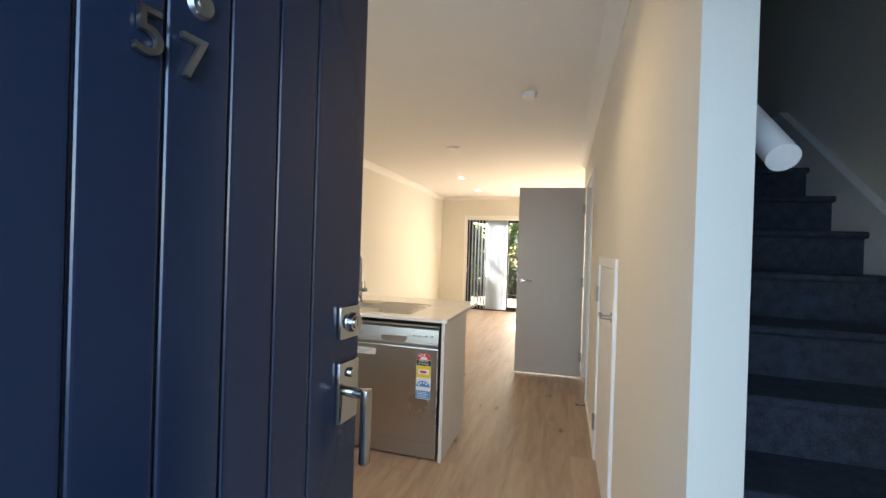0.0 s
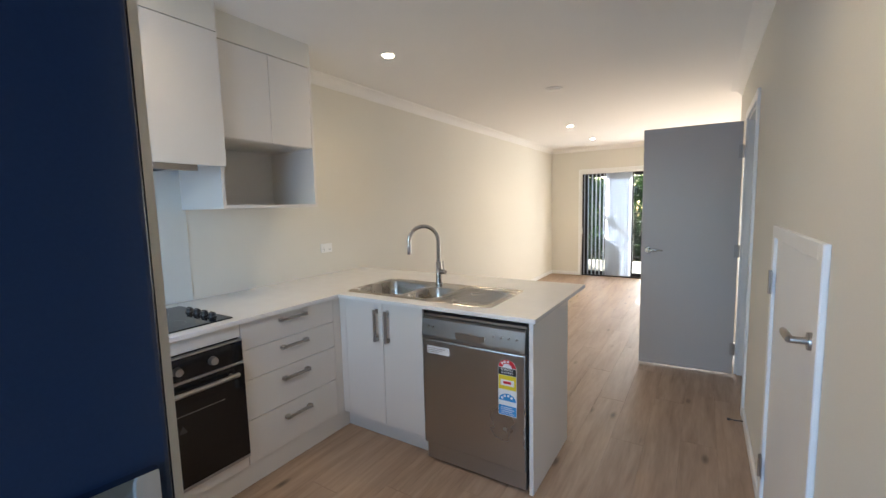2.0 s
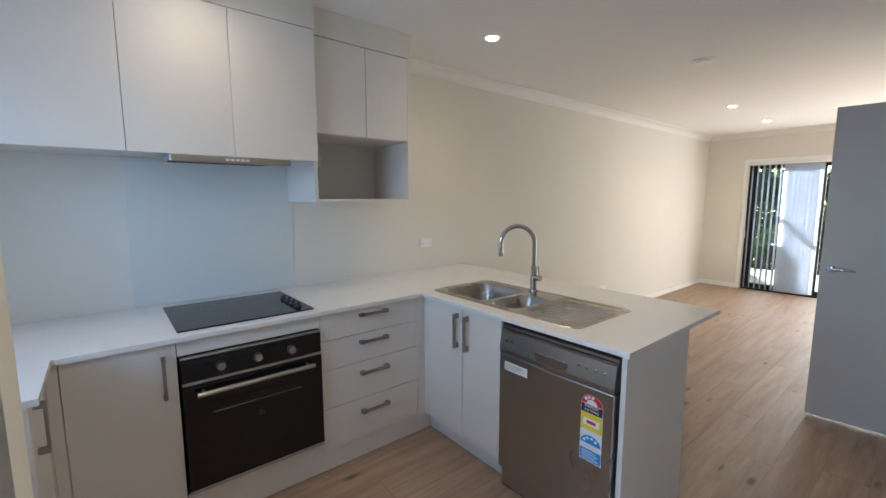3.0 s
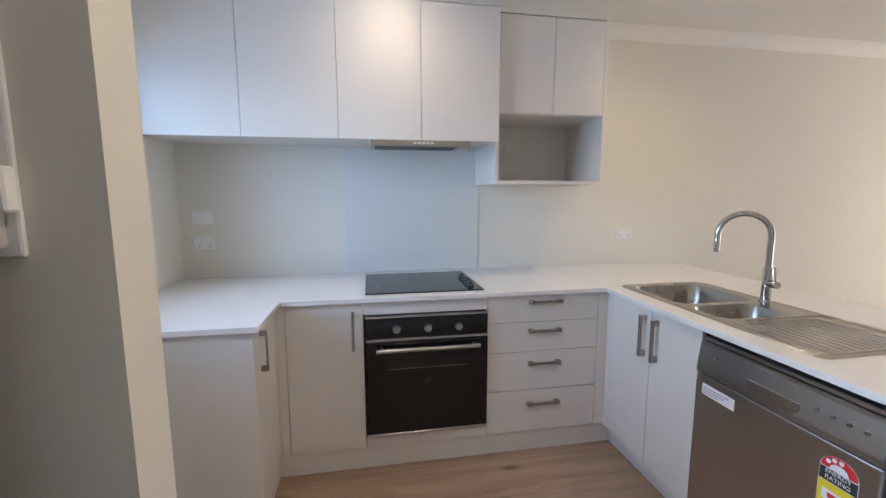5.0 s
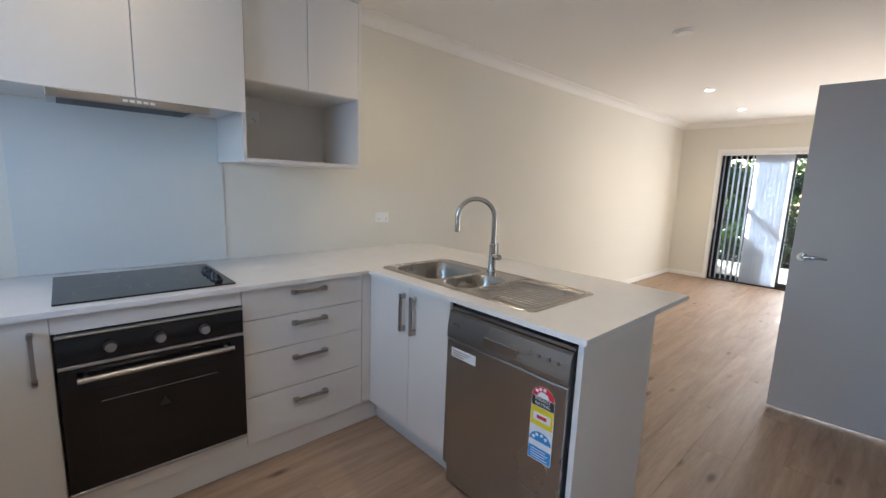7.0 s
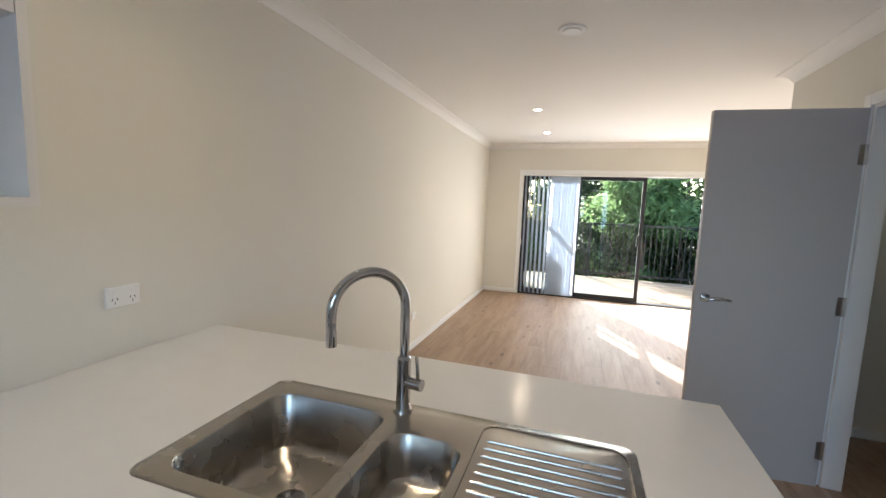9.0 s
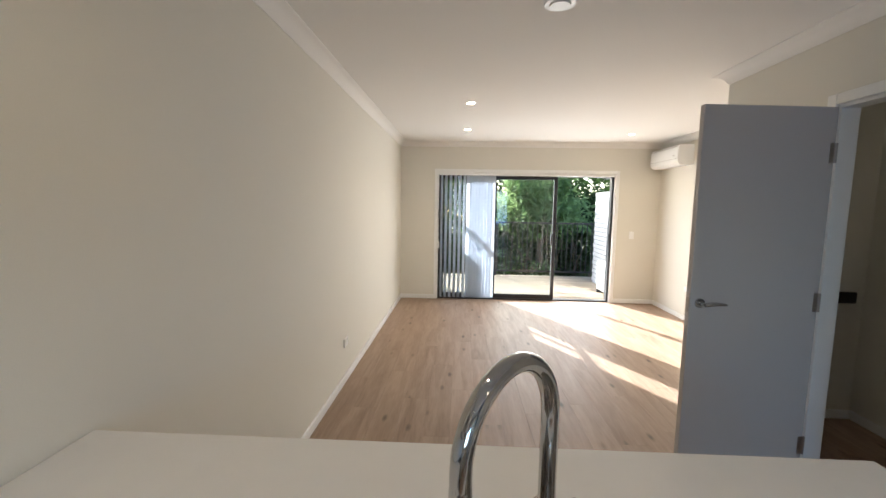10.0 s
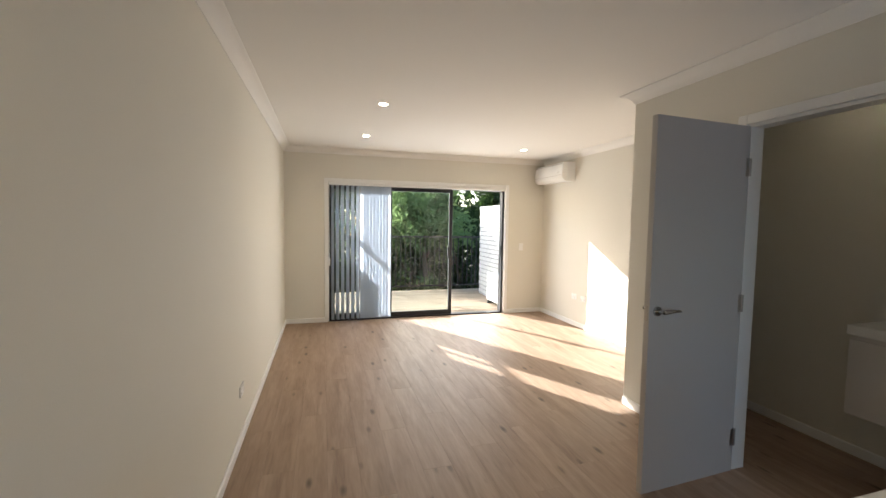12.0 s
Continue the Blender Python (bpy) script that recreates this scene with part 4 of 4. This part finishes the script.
add_box(bm, XL + 0.003, NX - 0.006, 1.964, UY1, UZ1 + 0.004, ZC)
structure("trim_bulkhead", bm, M_WALL, "painted bulkhead over the wall cabinets", "bulkhead")
hood = thing("rangehood", "slim grey rangehood under the wall cabinets", "rangehood")
block("body", -1.76, UX - 0.012, 1.290, 1.812, UZ0 - 0.018, UZ0 - 0.013, M_STEEL, 0.001, hood)
block("visor", UX - 0.012, UX + 0.006, 1.290, 1.812, UZ0 - 0.044, UZ0 - 0.013, M_NICKEL, 0.003, hood)
block("filter", -1.72, UX - 0.05, 1.32, 1.78, UZ0 - 0.024, UZ0 - 0.019, M_DARKPLASTIC, 0.001, hood)
for k in range(5):
    block("switch", UX + 0.006, UX + 0.009, 1.51 + 0.022 * k, 1.526 + 0.022 * k, UZ0 - 0.033, UZ0 - 0.023, M_PLASTIC, 0.001, hood)


# ---- wall plates ----
def wall_plate(name, label, m, holes, w=0.116, h=0.073, group="power points"):
    """Plate in its own plane: local x along the wall, z up, face towards -y."""
    o = thing(name, label, "power point" if holes else "switch", m, group)
    block("plate", -w / 2, w / 2, -0.010, 0, -h / 2, h / 2, M_PLASTIC, 0.003, o, seg=2)
    for s in holes:
        for dx, dz, tilt in ((-0.008, -0.008, 25), (0.008, -0.008, -25), (0, -0.021, 0)):
            b = block("slot", -0.0012, 0.0012, -0.0106, -0.0098, -0.0045, 0.0045, M_DARKPLASTIC, 0, o)
            b.matrix_local = pose(s + dx, 0, dz, 0, tilt, 0)
        block("rocker", s - 0.007, s + 0.007, -0.0135, -0.010, 0.008, 0.026, M_PLASTIC, 0.002, o)
    if not holes:
        block("rocker", -0.007, 0.007, -0.0135, -0.010, -0.010, 0.012, M_PLASTIC, 0.002, o)
    return o


PG = "double power point of white plastic on the wall"
wall_plate("power_point", PG, pose(XL, 3.055, 1.115, 0, 0, 90), (-0.03, 0.03))
wall_plate("power_point", PG, pose(XL, 0.317, 1.107, 0, 0, 90), (-0.03, 0.03))
wall_plate("switch_plate", "white plastic double switch plate on the wall", pose(XL, 0.317, 1.255, 0, 0, 90), ())
wall_plate("power_point", "white power point inside the microwave niche", pose(XL + 0.008, 2.13, 1.71, 0, 0, 90), (-0.03, 0.03))
wall_plate("power_point", PG, pose(XL, 5.83, 0.34, 0, 0, 90), (-0.03, 0.03))
wall_plate("switch_plate", "white plastic light switch by the sliding door", pose(1.767, YB, 1.08), (), 0.073, 0.116)
for y in (8.08, 7.86):
    wall_plate("power_point", PG, pose(XR, y, 0.42, 0, 0, -90), (-0.03, 0.03), 0.116, 0.073)


# ---- ceiling fittings ----
def downlight(x, y, power, lit=True):
    d = thing("downlight", "small round recessed ceiling downlight, lit", "downlight", pose(x, y, ZC), "ceiling downlights")
    bm = empty_bm()
    add_cyl(bm, (0, 0, 0), (0, 0, -0.006), 0.050, 0.046, 36)
    part("bezel", d, bm, M_TRIM, True)
    part("lens", d, add_cyl(empty_bm(), (0, 0, -0.0062), (0, 0, -0.0082), 0.036, 0.036, 32), M_LED)
    lamp("downlight_lamp", "SPOT", pose(x, y, ZC - 0.02), power, (1.0, 0.77, 0.50), radius=0.035, spot=(radians(150), 1.0))
    return d


# the one at (0.36, 1.7) is unseen, added to brighten hall and base cabinets
for x, y in ((-1.118, 3.043), (-0.819, 6.555), (-0.831, 7.957), (1.351, 8.193), (0.36, 1.7)):
    downlight(x, y, 6.0 if y < 2 else 3.2 if y < 4 else 5.0)
downlight(-1.02, 1.40, 1.9)
downlight(1.62, 4.60, 0.12)
alarm = thing("smoke_alarm", "round white ceiling smoke alarm", "smoke alarm", pose(0.53, 3.10, ZC))
bm = empty_bm()
add_cyl(bm, (0, 0, 0), (0, 0, -0.014), 0.055, 0.055, 36)
add_cyl(bm, (0, 0, -0.014), (0, 0, -0.020), 0.046, 0.046, 36)
add_cyl(bm, (0, 0, -0.020), (0, 0, -0.042), 0.052, 0.040, 36)
part("case", alarm, bm, M_PLASTIC, True)
vent = thing("ceiling_vent", "flat round white ceiling disc", "vent", pose(-0.435, 4.59, ZC))
bm = empty_bm()
add_cyl(bm, (0, 0, 0), (0, 0, -0.008), 0.078, 0.074, 40)
part("ring", vent, bm, M_TRIM, True)
part("disc", vent, add_cyl(empty_bm(), (0, 0, -0.008), (0, 0, -0.016), 0.052, 0.048, 40), M_PLASTIC, True)

# ---- air conditioner ----
ac = thing("air_conditioner", "white wall-mounted split air conditioner", "air conditioner")
AY0, AY1, AZ = 8.16, 8.95, 2.088
bm = empty_bm()
add_prism(bm, [(XR, AZ), (XR - 0.16, AZ - 0.005), (XR - 0.205, AZ + 0.03), (XR - 0.215, AZ + 0.10), (XR - 0.205, AZ + 0.225), (XR - 0.185, AZ + 0.26), (XR, AZ + 0.265)], 1, AY0, AY1)
part("case", ac, bm, M_PLASTIC, True)
block("flap", XR - 0.218, XR - 0.209, AY0 + 0.03, AY1 - 0.03, AZ + 0.030, AZ + 0.075, M_PLASTIC, 0.003, ac)
bm = empty_bm()
for z in (AZ + 0.078, AZ + 0.235):
    add_box(bm, XR - 0.2165, XR - 0.205, AY0 + 0.02, AY1 - 0.02, z, z + 0.003)
add_box(bm, XR - 0.217, XR - 0.214, AY0 + 0.08, AY0 + 0.13, AZ + 0.12, AZ + 0.127)
part("seam", ac, bm, M_NICKEL)

# ---- bathroom ----
van = thing("vanity", "small white wall-hung vanity with basin top", "vanity")
VX, VY0, VY1 = 1.665, 3.82, 4.54
block("body", VX, BX1, VY0, VY1, 0.37, 0.84, M_CAB, 0.003, van)
block("basin_top", VX - 0.02, BX1, VY0 - 0.01, VY1 + 0.012, 0.84, 0.90, M_PLASTIC, 0.006, van, seg=2)
d = block("door", VX - 0.017, VX - 0.001, VY0 + 0.003, VY1 - 0.003, 0.373, 0.815, M_CAB, 0.002, van)
part("handle", d, bar_handle(empty_bm(), (VX - 0.017, 4.15, 0.77), 1, (-1, 0, 0), 0.12), M_NICKEL, True)
hold = thing("towel_ring", "small chrome hook beside the vanity", "hook")
part("ring", hold, add_tube(empty_bm(), [(BX1, 4.60, 0.78), (BX1 - 0.05, 4.60, 0.78), (BX1 - 0.06, 4.60, 0.70), (BX1 - 0.05, 4.60, 0.62), (BX1, 4.60, 0.60)], 0.006, 10), M_CHROME, True)
paper = thing("paper_holder", "dark recessed fitting on the bathroom wall", "fitting")
block("box", 1.76, 1.90, BY1 - 0.03, BY1, 0.86, 0.94, M_BLACK, 0.006, paper)
drain = thing("floor_drain", "dark round bathroom floor drain", "drain")
part("grate", drain, add_cyl(empty_bm(), (1.45, 4.20, 0.0025), (1.45, 4.20, 0.006), 0.05, 0.05, 28), M_NICKEL)

# ---- outside: deck, railing, brick screen, trees ----
DKY = 11.75
structure("ground", add_box(empty_bm(), -60, 60, -60, 80, -1.3, -1.2), M_GROUND, "earth and leaf litter beyond the deck", "ground")
structure("pavement", add_box(empty_bm(), -3, 6, -4, -0.25, -0.2, -0.02), M_MORTAR, "grey concrete path before the entry", "path")
rl = thing("deck_railing", "black metal deck railing with upright balusters", "railing")
bm = empty_bm()
add_box(bm, -2.6, 2.4, DKY - 0.10, DKY - 0.05, 1.125, 1.16, 0.003)
add_box(bm, -2.6, 2.4, DKY - 0.09, DKY - 0.06, 0.05, 0.085, 0.003)
part("rail", rl, bm, M_ALU)
for x in (-2.55, -0.1, 2.35):
    block("post", x - 0.022, x + 0.022, DKY - 0.097, DKY - 0.053, -0.03, 1.125, M_ALU, 0.002, rl)
for k in range(45):
    x = -2.44 + k * 0.108
    if min(abs(x + 0.1), abs(x - 2.35)) > 0.03:
        block("baluster", x - 0.008, x + 0.008, DKY - 0.083, DKY - 0.067, 0.085, 1.125, M_ALU, 0, rl)

# painted brick screen wall beside the deck
SWX, SWY0, SWY1, SWZ = 1.86, 9.195, 11.15, 1.80
screen = tagged(part("wall_screen", None, add_box(empty_bm(), SWX + 0.006, SWX + 0.10, SWY0, SWY1, -0.1, SWZ), M_MORTAR), "white painted brick screen wall beside the deck", "wall", kind="structure")

structure("wall_screen_left", add_box(empty_bm(), -2.06, -1.95, 9.19, 11.6, -0.1, 1.83), M_BRICK, "white painted screen wall beside the deck", "wall")
# steel rail standing over the left screen wall, on two posts
wr = thing("wall_rail", "black steel rail on posts along the screen wall", "rail")
part("rail", wr, add_cyl(empty_bm(), (-2.0, 9.7, 2.27), (-2.0, 12.15, 2.27), 0.034, 0.034, 16), M_ALU, True)
for y in (9.75, 10.95):
    block("post", -2.02, -1.98, y - 0.02, y + 0.02, 1.83, 2.255, M_ALU, 0.003, wr)
# outdoor unit
cond = thing("outdoor_unit", "white outdoor air conditioning unit on the deck", "air conditioner")
block("case", 1.62, 1.845, 9.42, 10.10, 0.03, 0.54, M_PLASTIC, 0.012, cond, seg=2)
bm = empty_bm()
for r in (0.06, 0.11, 0.16, 0.21):
    add_tube(bm, [(1.614, 9.74 + r * math.cos(a), 0.285 + r * math.sin(a)) for a in [2 * math.pi * k / 32 for k in range(33)]], 0.004, 6, False)
part("grille", cond, bm, M_DOORGREY)
for y in (9.50, 9.98):
    block("foot", 1.60, 1.85, y, y + 0.05, -0.028, 0.03, M_DARKPLASTIC, 0.002, cond)


# trees: tapered trunk, limbs, and many small leaves
def leaf_cloud(name, parent, mat, centres, count, size, seed):
    rng = random.Random(seed)
    verts, faces = [], []
    for _ in range(count):
        c, r = rng.choice(centres)
        d = Vector((rng.gauss(0, 1), rng.gauss(0, 1), rng.gauss(0, 1))).normalized() * (rng.random() ** 0.45)
        p = Vector(c) + Vector((d.x * r[0], d.y * r[1], d.z * r[2]))
        a = Vector((rng.uniform(-1, 1), rng.uniform(-1, 1), rng.uniform(-1.1, 0.3))).normalized()
        b = a.orthogonal().normalized()
        b = (Matrix.Rotation(rng.uniform(0, 6.28), 3, a) @ b)
        s = size * rng.uniform(0.6, 1.4)
        k = len(verts)
        bend = a.cross(b) * s * 0.12
        verts += [p, p + a * s * 0.5 + b * s * 0.17 + bend, p + a * s, p + a * s * 0.5 - b * s * 0.17 + bend]
        faces += [(k, k + 1, k + 2), (k, k + 2, k + 3)]
    me = bpy.data.meshes.new(name)
    me.from_pydata(verts, [], faces)
    me.materials.append(mat)
    ob = new(name, me)
    ob.parent = parent
    return tagged(ob, kind="stuff")


def tree(label, x, y, z, height, seed, spread, mat, leaves, size):
    rng = random.Random(seed)
    t = thing("tree", label, "tree", group="trees behind the deck")
    bm = empty_bm()
    top = Vector((x + rng.uniform(-0.3, 0.3), y, z + height * 0.8))
    pts = [Vector((x, y, z)).lerp(top, k / 6) + Vector((rng.uniform(-0.06, 0.06), rng.uniform(-0.06, 0.06), 0)) for k in range(7)]
    add_tube(bm, pts, [0.11 - 0.014 * k for k in range(7)], 9)
    centres = []
    for k in range(11):
        s = pts[rng.randrange(1, 6)]
        e = s + Vector((rng.uniform(-1, 1) * spread, rng.uniform(-1, 0.7) * spread * 0.7, rng.uniform(0.1, 0.9) * height * 0.3))
        add_tube(bm, [s, s.lerp(e, 0.5) + Vector((0, 0, 0.12)), e], [0.04, 0.025, 0.010], 6)
        rr = rng.uniform(0.35, 0.7)
        centres.append((e, (rr, rr, rr * 0.75)))
        centres.append((s.lerp(e, 0.6), (rr * 0.7, rr * 0.7, rr * 0.5)))
    part("trunk", t, bm, M_BARK, True)
    leaf_cloud("crown", t, mat, centres, leaves, size, seed)
    return t


# two near trees take the sunlit leaf colour, the rest the shaded one
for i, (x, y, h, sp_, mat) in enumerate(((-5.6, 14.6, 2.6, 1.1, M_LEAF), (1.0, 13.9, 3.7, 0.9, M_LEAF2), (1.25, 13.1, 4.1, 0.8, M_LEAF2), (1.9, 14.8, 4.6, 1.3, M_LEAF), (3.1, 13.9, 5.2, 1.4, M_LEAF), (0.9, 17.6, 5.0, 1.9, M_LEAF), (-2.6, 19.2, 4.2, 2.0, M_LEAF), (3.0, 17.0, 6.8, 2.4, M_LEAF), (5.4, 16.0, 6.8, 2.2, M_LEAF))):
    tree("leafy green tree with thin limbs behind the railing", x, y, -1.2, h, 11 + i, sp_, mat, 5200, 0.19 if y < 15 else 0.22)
# undergrowth and hedge, many thin stems and leaves
under = tagged(new("undergrowth"), "dense dark undergrowth with bare stems", "shrubs", kind="stuff")
rng = random.Random(5)
bm = empty_bm()
for k in range(90):
    x, y = rng.uniform(-4, 4.5), rng.uniform(12.6, 14.6)
    p = Vector((x, y, -1.2))
    add_tube(bm, [p, p + Vector((rng.uniform(-0.3, 0.3), rng.uniform(-0.2, 0.2), 1.2)), p + Vector((rng.uniform(-0.8, 0.8), rng.uniform(-0.3, 0.3), rng.uniform(1.8, 3.0)))], [0.018, 0.012, 0.005], 5)
part("stem", under, bm, M_BARK)
cen = []
for _ in range(120):
    x, y = rng.uniform(-5, 5.5), rng.uniform(12.7, 16.5)
    cen.append(((x, y, rng.uniform(-1.0, 1.6 if x > 0.8 else 0.1 + 0.45 * (y - 12.7))), (0.55, 0.45, 0.45)))
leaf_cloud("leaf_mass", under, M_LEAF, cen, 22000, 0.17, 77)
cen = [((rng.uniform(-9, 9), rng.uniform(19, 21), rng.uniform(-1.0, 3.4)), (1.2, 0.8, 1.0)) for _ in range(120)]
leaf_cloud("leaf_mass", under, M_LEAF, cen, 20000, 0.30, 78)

# ---- pieces of floor, deck and brick ----
PW, PL = 0.182, 1.22
plank_me = to_mesh("plank", add_box(empty_bm(), -PW / 2 + 0.0004, PW / 2 - 0.0004, -PL / 2 + 0.0004, PL / 2 - 0.0004, -0.004, 0.0, 0.0004), M_FLOOR)
rng = random.Random(3)
x, row = XL + PW / 2, 0
while x < XS + 0.05:
    off = (row * 0.43) % 1.0 * PL
    y = -0.2 - off + PL / 2
    end_y = YB if x < XR else 5.6
    while y - PL / 2 < end_y:
        if y + PL / 2 > -0.2:
            o = new("plank", plank_me)
            lo, hi = max(y - PL / 2, -0.22), min(y + PL / 2, end_y + 0.03)
            o.parent = floor
            o.location = (x, (lo + hi) / 2, 0)
            o.scale = (1, (hi - lo) / PL, 1)
        y += PL
    x += PW
    row += 1
deck = tagged(new("deck"), "weathered timber deck boards outside the sliding door", "deck", kind="structure")
board_me = to_mesh("deck_board", add_box(empty_bm(), -2.65, 2.45, -0.044, 0.044, -0.026, 0.0, 0.003), M_DECK)
y = YB + 0.19
while y < DKY:
    o = new("deck_board", board_me)
    o.parent = deck
    o.location = (0, y, -0.03)
    y += 0.0935
part("joist", deck, add_box(empty_bm(), -2.6, 2.4, YB + 0.15, DKY - 0.05, -0.2, -0.062), M_BARK)
BL, BH = 0.24, 0.086
brick_me = to_mesh("brick", add_box(empty_bm(), -0.006, 0.006, -BL / 2 + 0.005, BL / 2 - 0.005, -BH / 2 + 0.005, BH / 2 - 0.005, 0.003), M_BRICK)
for r in range(22):
    z = -0.05 + BH * r
    if z + BH / 2 > SWZ:
        break
    y = SWY0 + BL / 2 - (BL / 2 if r % 2 else 0)
    while y - BL / 2 < SWY1 - 0.01:
        lo, hi = max(y - BL / 2, SWY0), min(y + BL / 2, SWY1)
        if hi - lo > 0.05:
            o = new("brick", brick_me)
            o.parent = screen
            o.location = (SWX + 0.004, (lo + hi) / 2, z)
            o.scale = (1, (hi - lo) / BL, 1)
        y += BL
